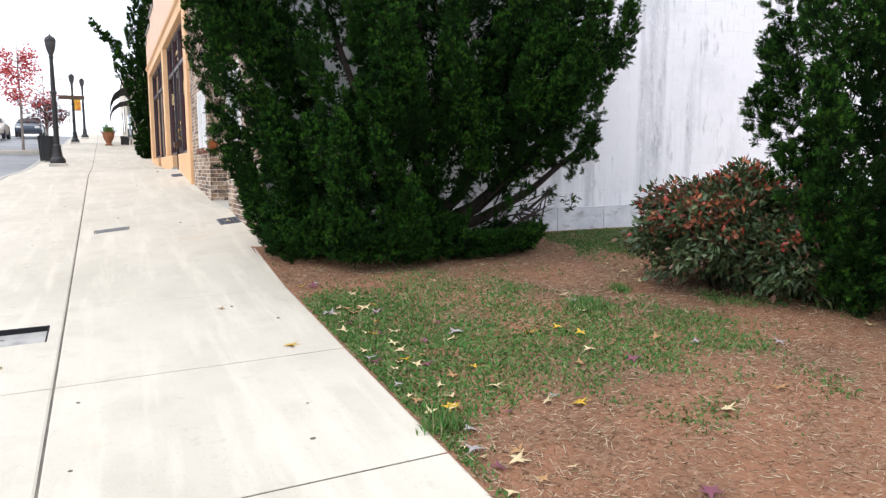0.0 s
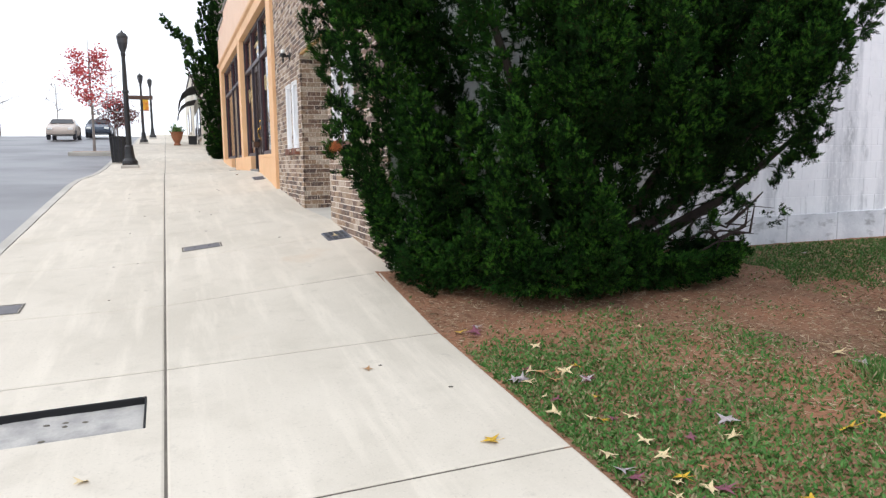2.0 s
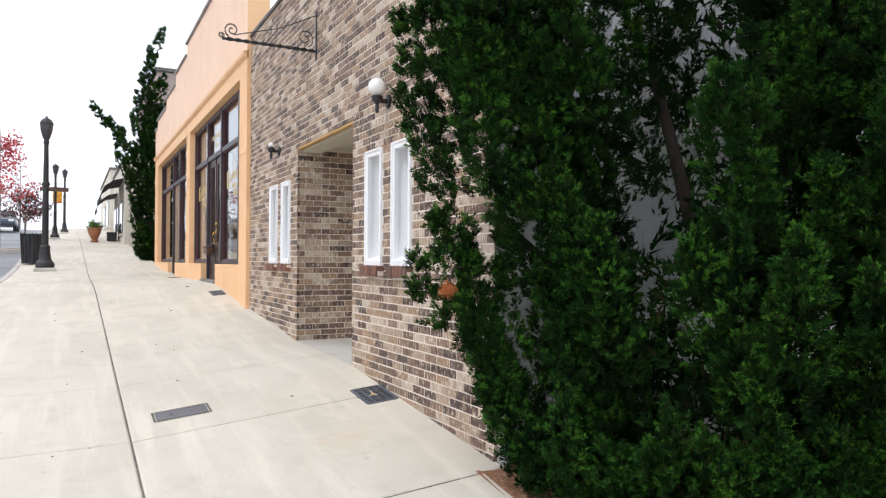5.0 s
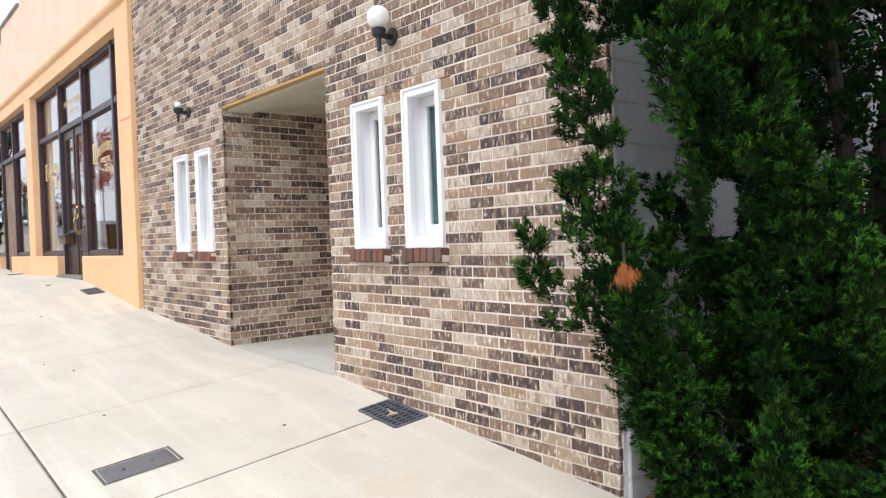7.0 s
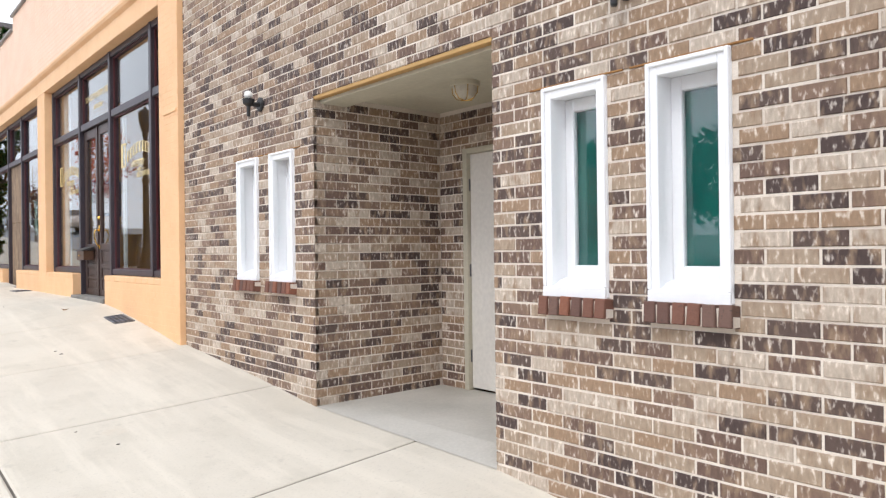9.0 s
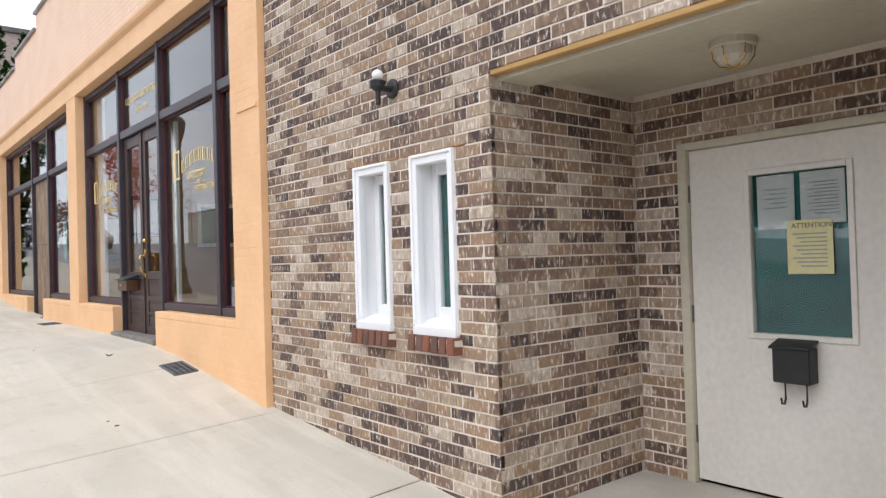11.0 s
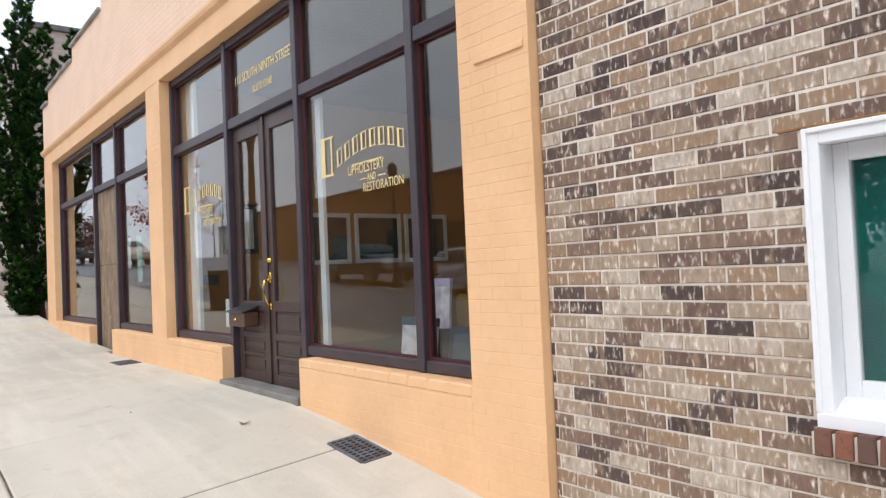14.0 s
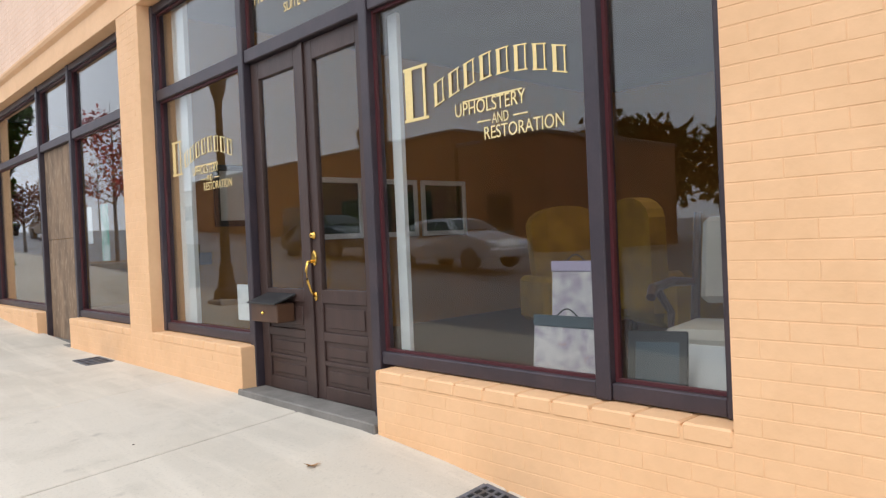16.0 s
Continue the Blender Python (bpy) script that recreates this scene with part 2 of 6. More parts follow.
def finish(bm, name, material=None, smooth=False):
    me = bpy.data.meshes.new(name)
    bm.normal_update()
    bm.to_mesh(me)
    bm.free()
    if material:
        me.materials.append(material)
    if smooth:
        for p in me.polygons:
            p.use_smooth = True
    return me


def thing(name, label, category, material=None, bm=None, group="", kind="", at=(0, 0, 0), smooth=False):
    ob = new(name, finish(bm, name, material, smooth) if bm else None)
    ob.location = at
    return tagged(ob, label, category, group, kind)


def part(name, bm, material, parent, label="", smooth=False):
    ob = new(name, bm if isinstance(bm, bpy.types.Mesh) else finish(bm, name, material, smooth))
    ob.parent = parent
    if label:
        ob["label"] = label
    return ob


def box(bm, x0, x1, y0, y1, z0, z1, bevel=0.0):
    r = bmesh.ops.create_cube(bm, size=1.0)
    vs = r["verts"]
    for v in vs:
        v.co = Vector(((x0 + x1) / 2 + v.co.x * (x1 - x0), (y0 + y1) / 2 + v.co.y * (y1 - y0), (z0 + z1) / 2 + v.co.z * (z1 - z0)))
    if bevel:
        es = list({e for v in vs for e in v.link_edges})
        bmesh.ops.bevel(bm, geom=es, offset=bevel, segments=1, affect="EDGES")
    return bm


def boxed(*a, bevel=0.0):
    return box(bmesh.new(), *a, bevel=bevel)


def lathe(bm, rings, seg=16, at=(0, 0, 0), cap=True):
    """A turned shape round the z axis from (radius, height) pairs."""
    rows = []
    for r, z in rings:
        rows.append([bm.verts.new((at[0] + r * math.cos(2 * math.pi * i / seg), at[1] + r * math.sin(2 * math.pi * i / seg), at[2] + z)) for i in range(seg)])
    for a, b in zip(rows, rows[1:]):
        for i in range(seg):
            bm.faces.new((a[i], a[(i + 1) % seg], b[(i + 1) % seg], b[i]))
    if cap:
        bm.faces.new(list(reversed(rows[0])))
        bm.faces.new(rows[-1])
    return bm


def tube(bm, pts, radii, seg=8):
    """A tapered tube along points."""
    pts = [Vector(p) for p in pts]
    rows = []
    for i, p in enumerate(pts):
        d = (pts[min(i + 1, len(pts) - 1)] - pts[max(i - 1, 0)]).normalized()
        q = d.to_track_quat("Z", "Y")
        r = radii[i] if isinstance(radii, (list, tuple)) else radii
        rows.append([bm.verts.new(p + q @ Vector((r * math.cos(2 * math.pi * k / seg), r * math.sin(2 * math.pi * k / seg), 0))) for k in range(seg)])
    for a, b in zip(rows, rows[1:]):
        for i in range(seg):
            bm.faces.new((a[i], a[(i + 1) % seg], b[(i + 1) % seg], b[i]))
    bm.faces.new(list(reversed(rows[0])))
    bm.faces.new(rows[-1])
    return bm


# ---- lie of the land ----
YS = (-200, -20, 0, 5.25, 7.15, 8.8, 10.16, 11.3, 13.2, 14.35, 15.85, 16.4, 17.85, 18.5, 20, 24, 27, 30, 35, 44, 50, 57, 70, 95, 140, 600)
WALL_Z = (-5, -1.65, 0, 0.43, 0.60, 0.86, 1.0, 1.12, 1.163, 1.278, 1.40, 1.48, 1.65, 1.70, 1.705, 1.71, 1.84, 2.04, 2.38, 2.97, 3.28, 3.8, 4.6, 5.4, 5.6, 5.6)
WALK_Z = (-5, -1.75, -0.06, 0.385, 0.54, 0.68, 0.80, 0.90, 1.06, 1.16, 1.29, 1.335, 1.46, 1.52, 1.60, 1.69, 1.83, 2.03, 2.37, 2.96, 3.27, 3.8, 4.6, 5.4, 5.6, 5.6)
KERB_X, EDGE_X, MID_X = -1.72, 1.885, 0.0


def walk_z(x, y):
    p, q = float(np.interp(y, YS, WALL_Z)), float(np.interp(y, YS, WALK_Z))
    return q + 0.02 * x if x < 0 else q + (p - q) * min(x / 2, 1.0)


def lawn_z(x, y):
    p = float(np.interp(y, YS, WALL_Z))
    if y > 9:
        return p
    high = 0.49 + 0.08 * (y - 4.2)
    k = min(max((x - EDGE_X) / 1.5, 0), 1)
    bumps = 0.025 * noise.noise(Vector((x * 0.9, y * 0.9, 0))) + 0.012 * noise.noise(Vector((x * 4, y * 4, 3)))
    return p - 0.012 + (high - p) * k + bumps * min(k * 3, 1)


def road_z(x, y):
    return walk_z(KERB_X, y) - 0.14 + 0.012 * min(KERB_X - x, 4)


def sheet(xs, ys, height):
    bm = bmesh.new()
    rows = [[bm.verts.new((x, y, height(x, y))) for x in xs] for y in ys]
    for a, b in zip(rows, rows[1:]):
        for i in range(len(xs) - 1):
            bm.faces.new((a[i], a[i + 1], b[i + 1], b[i]))
    return bm

# ---- ground ----


def span(a, b, s):
    return [float(v) for v in np.arange(a, b, s)] + [b]


LONG = sorted({-200, -60, *span(-10, 30, 0.5), *span(31, 95, 2), 6.20, 6.24, 6.68, 6.72, *YS})
thing("road", "pale worn asphalt street running uphill", "road", M["asphalt"], sheet([-300, -60, -30, -20, -14, -10, -7, -5, -3, KERB_X - 0.15], LONG, road_z), kind="structure")
lawn_ys = [-200, -60, -20] + span(-8, 10, 0.12) + [14, 20, 30, 60, 95, 140, 600]
thing("ground", "bare red clay with thin worn grass", "ground", M["soil"], sheet(span(EDGE_X - 0.05, 7, 0.12) + span(7.4, 14, 0.5) + [40, 300], lawn_ys, lambda x, y: lawn_z(x, y) - (0.16 if y > 8.72 else 0)), kind="structure")

JOINTS = [-7.0, -5.25, -3.5, -1.75, 0.0, 1.75, 3.5, 5.25, 7.1, 8.65, 10.42, 12.05, 13.9, 15.65, 17.4, 19.2]
while JOINTS[-1] < 90:
    JOINTS.append(JOINTS[-1] + 1.75)
pavement = thing("pavement", "pale concrete pavement with tooled joints", "pavement", M["joint"], sheet([KERB_X + 0.01, -1.19, -1.16, -0.09, -0.06, 0, 1, 1.86], LONG, lambda x, y: walk_z(x, y) - (0.1 if -1.17 < x < -0.08 and 6.23 < y < 6.69 else 0.0085)), kind="structure")


def slab(x0, x1, y0, y1, z_of, gap=0.0075, drop=0.1, nx=4, ny=5, cut=None):
    """One concrete slab with eased edges that follows the slope. cut: a sunk rectangle (x0, x1, y0, y1, depth)."""
    bm = bmesh.new()
    e = 0.012
    xs = sorted({x0 + gap, x0 + gap + e, x1 - gap, x1 - gap - e, *[x0 + (x1 - x0) * i / nx for i in range(1, nx)], *([cut[0], cut[1]] if cut else [])})
    ys = sorted({y0 + gap, y0 + gap + e, y1 - gap, y1 - gap - e, *[y0 + (y1 - y0) * i / ny for i in range(1, ny)], *[k for k in YS if y0 + 0.05 < k < y1 - 0.05], *([cut[2], cut[3]] if cut else [])})
    rows = []
    for j, y in enumerate(ys):
        rows.append([bm.verts.new((x, y, z_of(x, y) - (0.006 if i in (0, len(xs) - 1) or j in (0, len(ys) - 1) else 0))) for i, x in enumerate(xs)])
    sunk = []
    for j in range(len(ys) - 1):
        for i in range(len(xs) - 1):
            f = bm.faces.new((rows[j][i], rows[j][i + 1], rows[j + 1][i + 1], rows[j + 1][i]))
            if cut and cut[0] <= (xs[i] + xs[i + 1]) / 2 <= cut[1] and cut[2] <= (ys[j] + ys[j + 1]) / 2 <= cut[3]:
                sunk.append(f)
    border = [e for e in bm.edges if e.is_boundary]
    r = bmesh.ops.extrude_edge_only(bm, edges=border)
    for v in r["geom"]:
        if isinstance(v, bmesh.types.BMVert):
            v.co.z -= drop
    if sunk:
        bmesh.ops.delete(bm, geom=sunk, context="FACES")
        hole = [e for e in bm.edges if e.is_boundary and all(cut[0] - 0.01 < v.co.x < cut[1] + 0.01 and cut[2] - 0.01 < v.co.y < cut[3] + 0.01 for v in e.verts)]
        r = bmesh.ops.extrude_edge_only(bm, edges=hole)
        for v in r["geom"]:
            if isinstance(v, bmesh.types.BMVert):
                v.co.z -= cut[4]
    return bm


HATCH = (-1.15, -0.10, 6.24, 6.68, 0.085)
for a, b in zip(JOINTS, JOINTS[1:]):
    part("slab", slab(MID_X, 2.035 if a > 8.6 else EDGE_X, a, b, walk_z), M["concrete"], pavement)
    part("slab", slab(KERB_X, MID_X, a, b, walk_z, cut=HATCH if a < 6.3 < b else None), M["concrete"], pavement)

kerb = thing("kerb", "grey concrete kerb along the street", "kerb", kind="structure")
for a in np.arange(-7, 88, 3.0):
    bm = bmesh.new()
    ys = span(float(a) + 0.005, float(a) + 2.995, 0.75)
    prof = [(KERB_X, 0.0), (KERB_X - 0.12, 0.0), (KERB_X - 0.15, -0.02), (KERB_X - 0.16, -0.16), (KERB_X, -0.16)]
    rows = [[bm.verts.new((x, y, walk_z(KERB_X, y) + dz)) for x, dz in prof] for y in ys]
    for p, q in zip(rows, rows[1:]):
        for i in range(len(prof) - 1):
            bm.faces.new((p[i], q[i], q[i + 1], p[i + 1]))
    bm.faces.new(rows[0])
    bm.faces.new(list(reversed(rows[-1])))
    part("kerbstone", bm, M["kerb"], kerb)

# patched recess in the pavement
patch = thing("sunken_patch", "rough pale concrete patch sunk in the pavement", "patch", M["patch"], slab(HATCH[0], HATCH[1], HATCH[2], HATCH[3], lambda x, y: walk_z(x, y) - 0.038 + 0.006 * noise.noise(Vector((x * 9, y * 9, 0))), gap=0.003, nx=14, ny=8, drop=0.04))
# black strips along three sides of the recess, in place of its edge shade
for a, b, c, d in ((HATCH[0] - 0.004, HATCH[1] + 0.004, HATCH[3] - 0.012, HATCH[3] + 0.004), (HATCH[1] - 0.012, HATCH[1] + 0.004, HATCH[2], HATCH[3] - 0.012), (HATCH[0] - 0.004, HATCH[0] + 0.012, HATCH[2], HATCH[3] - 0.012)):
    part("lip", slab(a, b, c, d, lambda x, y: walk_z(x, y) + 0.002, gap=0.0, nx=2, ny=2, drop=0.07), M["pit"], patch, "black strip standing in for shade on the recess edge")
rng2 = random.Random(8)
for i in range(5):
    bm = bmesh.new()
    bmesh.ops.create_icosphere(bm, subdivisions=1, radius=0.012)
    for v in bm.verts:
        v.co = Vector((v.co.x * 1.6, v.co.y, v.co.z * 0.5)) * rng2.uniform(0.7, 1.2)
    x, y = rng2.uniform(-0.7, -0.2), rng2.uniform(6.3, 6.6)
    thing("stone_chip", "small dark stone chip lying in the sunken patch", "stone", M["joint"], bm, group="stone chips", at=(x, y, walk_z(x, y) - 0.036))


def cover(name, label, x0, x1, y0, y1):
    bm = slab(x0, x1, y0, y1, lambda x, y: walk_z(x, y) + 0.004, gap=0.0, nx=3, ny=2, drop=0.02)
    ob = thing(name, label, "cover", M["plate"], bm)
    rim = bmesh.new()
    z = lambda x, y: walk_z(x, y) + 0.003
    for (a, b, c, d) in ((x0 - 0.018, x0 - 0.001, y0 - 0.018, y1 + 0.018), (x1 + 0.001, x1 + 0.018, y0 - 0.018, y1 + 0.018), (x0, x1, y0 - 0.018, y0 - 0.001), (x0, x1, y1 + 0.001, y1 + 0.018)):
        vs = [rim.verts.new((x, y, z(x, y))) for x, y in ((a, c), (b, c), (b, d), (a, d))]
        rim.faces.new(vs)
    part("rim", rim, M["joint"], ob)
    for dx in (0.12, 0.28):
        b = bmesh.new()
        lathe(b, [(0.012, 0), (0.012, 0.004), (0.004, 0.006)], 8, (x0 + dx, (y0 + y1) / 2, walk_z(x0 + dx, (y0 + y1) / 2) + 0.004))
        part("bolt", b, M["iron"], ob)
    return ob


cover("utility_cover", "flat grey steel utility cover set in the pavement", 0.20, 0.60, 10.77, 10.99)
cover("meter_cover", "wide grey steel cover set in the pavement near the kerb", -1.62, -1.12, 8.85, 9.12)


def drain_grate(x0, x1, y0, y1):
    ob = thing("drain_grate", "dark cast iron drain grate at the foot of the wall", "grate", group="drain grates")
    z = lambda x, y: walk_z(x, y) + 0.006
    # flat black sheet just above the slab, painted as the shaded hole below
    pit = bmesh.new()
    pit.faces.new([pit.verts.new((x, y, walk_z(x, y) + 0.0015)) for x, y in ((x0, y0), (x1, y0), (x1, y1), (x0, y1))])
    part("pit", pit, M["pit"], ob)

    def bar(ax, ay, bx, by, w):
        bm = bmesh.new()
        d = Vector((bx - ax, by - ay, 0)).normalized()
        n = Vector((-d.y, d.x, 0)) * w / 2
        top = [bm.verts.new((px, py, z(px, py))) for px, py in ((ax - n.x, ay - n.y), (bx - n.x, by - n.y), (bx + n.x, by + n.y), (ax + n.x, ay + n.y))]
        low = [bm.verts.new(v.co - Vector((0, 0, 0.012))) for v in top]
        bm.faces.new(top)
        for i in range(4):
            bm.faces.new((top[i], low[i], low[(i + 1) % 4], top[(i + 1) % 4]))
        part("bar", bm, M["iron"], ob)

    for k in range(11):
        y = y0 + (y1 - y0) * k / 10
        bar(x0, y, x1, y, 0.014 if k not in (0, 10) else 0.024)
    for k in range(5):
        x = x0 + (x1 - x0) * k / 4
        bar(x, y0, x, y1, 0.012 if k not in (0, 4) else 0.024)
    return ob


drain_grate(1.73, 1.98, 10.2, 10.6)
drain_grate(1.70, 1.90, 17.08, 17.5)
drain_grate(1.66, 1.90, 22.55, 23.0)

# ---- brick front ----
COURSE, PITCH, FACE, GAP = 0.0677, 0.2032, 2.0, 0.0098
TOP_Z, CORNER_Y, END_Y = 5.5, 8.73, 15.765
REC0, REC1, REC_TOP, REC_X = 11.33, 13.22, 3.478, 3.24
WINDOWS = (9.972, 10.575, 13.512, 14.118)
W_LOW, W_HIGH, W_WIDE = 2.082, 3.12, 0.387


def brick_mesh(rects, place, seed=1, chamfer=0.003, deep=0.03, uneven=0.0025):
    """Bricks as one mesh: rects in wall coordinates (u, v), place(u, v, d) gives the point d metres inside the wall."""
    r = random.Random(seed)
    verts, faces = [], []
    for u0, u1, v0, v1 in rects:
        o = r.uniform(-uneven, uneven)
        t = r.uniform(-0.0012, 0.0012)
        k = len(verts)
        for dep, ins in ((o, chamfer), (o + chamfer, 0), (deep, 0)):
            for (u, v) in ((u0 + ins, v0 + ins), (u1 - ins, v0 + ins), (u1 - ins, v1 - ins), (u0 + ins, v1 - ins)):
                verts.append(place(u, v + t, dep))
        faces.append((k, k + 1, k + 2, k + 3))
        for ring in (0, 4):
            for i in range(4):
                a, b = k + ring + i, k + ring + (i + 1) % 4
                faces.append((a, a + 4, b + 4, b))
    me = bpy.data.meshes.new("bricks")
    me.from_pydata(verts, [], faces)
    me.update()
    bm = bmesh.new()
    bm.from_mesh(me)
    bmesh.ops.recalc_face_normals(bm, faces=bm.faces[:])
    bm.to_mesh(me)
    bm.free()
    return me


def running_bond(u0, u1, v0, v1, holes=(), course=COURSE, pitch=PITCH, joint=GAP, z_ref=W_HIGH, shift=0.0):
    """Rectangles of bricks in running bond on a wall, cut round the holes (u0, u1, v0, v1)."""
    out = []
    k0, k1 = math.floor((v0 - z_ref) / course), math.ceil((v1 - z_ref) / course)
    for k in range(k0, k1):
        a, b = z_ref + k * course + joint / 2, z_ref + (k + 1) * course - joint / 2
        a, b = max(a, v0), min(b, v1)
        if b - a < 0.015:
            continue
        u = u0 - pitch + (0.5 if k % 2 else 0.0) * pitch + shift
        while u < u1:
            pieces = [(max(u + joint / 2, u0), min(u + pitch - joint / 2, u1), a, b)]
            for h in holes:
                nxt = []
                for p in pieces:
                    if p[1] <= h[0] or p[0] >= h[1] or p[3] <= h[2] + 0.004 or p[2] >= h[3] - 0.004:
                        nxt.append(p)
                        continue
                    if p[0] < h[0]:
                        nxt.append((p[0], h[0], p[2], p[3]))
                    if p[1] > h[1]:
                        nxt.append((h[1], p[1], p[2], p[3]))
                    m0, m1 = max(p[0], h[0]), min(p[1], h[1])
                    if p[3] > h[3]:
                        nxt.append((m0, m1, h[3], p[3]))
                    if p[2] < h[2]:
                        nxt.append((m0, m1, p[2], h[2]))
                pieces = nxt
            out += [p for p in pieces if p[1] - p[0] > 0.018 and p[3] - p[2] > 0.012]
            u += pitch
    return out


QUEUE = []


def set_aside(rects, w, h, test, parent, place, material, name="brick", chamfer=0.003, deep=0.03):
    """Takes up to 295 whole pieces out of a wall's rectangles, to be built as parts of their own at the end. Returns the rest."""
    taken = [r for r in rects if abs(r[1] - r[0] - w) < 1e-4 and abs(r[3] - r[2] - h) < 1e-4 and test(r)][:295]
    QUEUE.append((taken, parent, place, w, h, material, name, chamfer, deep))
    gone = set(taken)
    return [r for r in rects if r not in gone]


holes = [(y, y + W_WIDE, W_LOW - 0.1, W_HIGH) for y in WINDOWS] + [(REC0, REC1, 0, REC_TOP)]
front = bmesh.new()
m = FACE + 0.0045
cuts = [CORNER_Y + 0.006] + [v for y in WINDOWS[:2] for v in (y, y + W_WIDE)] + [REC0, REC1] + [v for y in WINDOWS[2:] for v in (y, y + W_WIDE)] + [END_Y]
for i, (a, b) in enumerate(zip(cuts, cuts[1:])):
    a, b = (a + 0.008 if a == REC1 else a), (b - 0.008 if b == REC0 else b)
    if a == REC0:
        box(front, m, m + 0.24, a, b, REC_TOP, TOP_Z)
    elif any(abs(a - y) < 1e-6 for y in WINDOWS):
        box(front, m, m + 0.24, a, b, 0, W_LOW)
        box(front, m, m + 0.24, a, b, W_HIGH, TOP_Z)
    else:
        box(front, m, m + 0.24, a, b, 0, TOP_Z)
wall_front = thing("wall_brick_front", "mottled tan and brown brick shop front", "wall", M["mortar"], front, kind="structure")
rects = running_bond(CORNER_Y, END_Y, 0.55, TOP_Z, holes)
full = [r for r in rects if abs(r[1] - r[0] - PITCH + GAP) < 1e-4 and abs(r[3] - r[2] - COURSE + GAP) < 1e-4]
chosen = [r for r in full if 13.6 < r[0] < 15.6 and 1.5 < r[2] < 2.95][:295]
picked = set(chosen)
part("bricks", brick_mesh([r for r in rects if r not in picked], lambda u, v, d: (FACE + d, u, v)), None, wall_front)["kind"] = "stuff"
wall_front.children[0].data.materials.append(M["brick_many"])
side = thing("wall_recess_side", "mottled brick side wall of the entrance recess", "wall", M["mortar"], boxed(FACE + 0.25, REC_X + 0.1, REC1 + 0.0045, REC1 + 0.2, 0, REC_TOP + 0.1), kind="structure")
side_rects = set_aside(running_bond(FACE, REC_X, 1.0, REC_TOP, shift=0.1), PITCH - GAP, COURSE - GAP, lambda r: True, side, lambda u, v, d: (u, REC1 + d, v), "brick")
part("bricks", brick_mesh(side_rects, lambda u, v, d: (u, REC1 + d, v), 2), None, side)["kind"] = "stuff"
side.children[0].data.materials.append(M["brick_many"])
D0, D1, DTOP = 11.80, 12.86, 3.10
back = thing("wall_recess_back", "mottled brick back wall of the entrance recess", "wall", M["mortar"], None, kind="structure")
bm = bmesh.new()
box(bm, REC_X + 0.0045, REC_X + 0.2, REC0, D0 - 0.06, 0, REC_TOP + 0.1)
box(bm, REC_X + 0.0045, REC_X + 0.2, D1 + 0.06, REC1, 0, REC_TOP + 0.1)
box(bm, REC_X + 0.0045, REC_X + 0.2, D0 - 0.06, D1 + 0.06, DTOP + 0.05, REC_TOP + 0.1)
part("mortar", bm, M["mortar"], back)
p = part("bricks", brick_mesh(running_bond(REC0, REC1, 1.0, REC_TOP, [(D0 - 0.06, D1 + 0.06, 0, DTOP + 0.05)]), lambda u, v, d: (REC_X + d, u, v), 3), None, back)
p["kind"] = "stuff"
p.data.materials.append(M["brick_many"])
near_side = thing("wall_recess_near", "mottled brick near side wall of the recess", "wall", M["mortar"], boxed(FACE + 0.25, REC_X + 0.1, REC0 - 0.2, REC0 - 0.006, 0, REC_TOP + 0.1), kind="structure")
p = part("bricks", brick_mesh(running_bond(FACE, REC_X, 1.0, REC_TOP), lambda u, v, d: (u, REC0 - d, v), 5), None, near_side)
p["kind"] = "stuff"
p.data.materials.append(M["brick_many"])
thing("ceiling", "cream painted ceiling of the entrance recess", "ceiling", M["cream"], boxed(FACE + 0.10, REC_X + 0.1, REC0, REC1, REC_TOP + 0.012, REC_TOP + 0.10), kind="structure")
bm = boxed(FACE + 0.004, FACE + 0.055, REC0 + 0.002, REC1 - 0.002, REC_TOP - 0.028, REC_TOP, bevel=0.004)
trim = thing("trim_recess", "raw pine board under the recess lintel", "trim", M["raw_wood"], bm, kind="structure")
thing("trim_soffit", "cream soffit board behind the recess lintel", "trim", M["cream"], boxed(FACE + 0.058, FACE + 0.30, REC0 + 0.002, REC1 - 0.002, REC_TOP - 0.05, REC_TOP + 0.01, bevel=0.004), kind="structure")
thing("floor_recess", "smooth grey concrete floor of the recess", "floor", M["kerb"], sheet(span(2.0, REC_X + 0.05, 0.25), span(REC0, REC1, 0.3), lambda x, y: max(1.168, walk_z(2.0, y) - 0.004) if x > 2.2 else walk_z(2.0, y) + 0.003), kind="structure")
roof = thing("roof", "flat roof over the brick building", "roof", M["asphalt"], boxed(FACE + 0.26, 14, CORNER_Y + 0.3, END_Y, TOP_Z - 0.4, TOP_Z - 0.25), kind="structure")
cop = thing("coping", "thin dark metal coping on the brick parapet", "coping", M["tile"], boxed(FACE - 0.03, FACE + 0.28, CORNER_Y - 0.03, END_Y, TOP_Z, TOP_Z + 0.05, bevel=0.008), kind="structure")


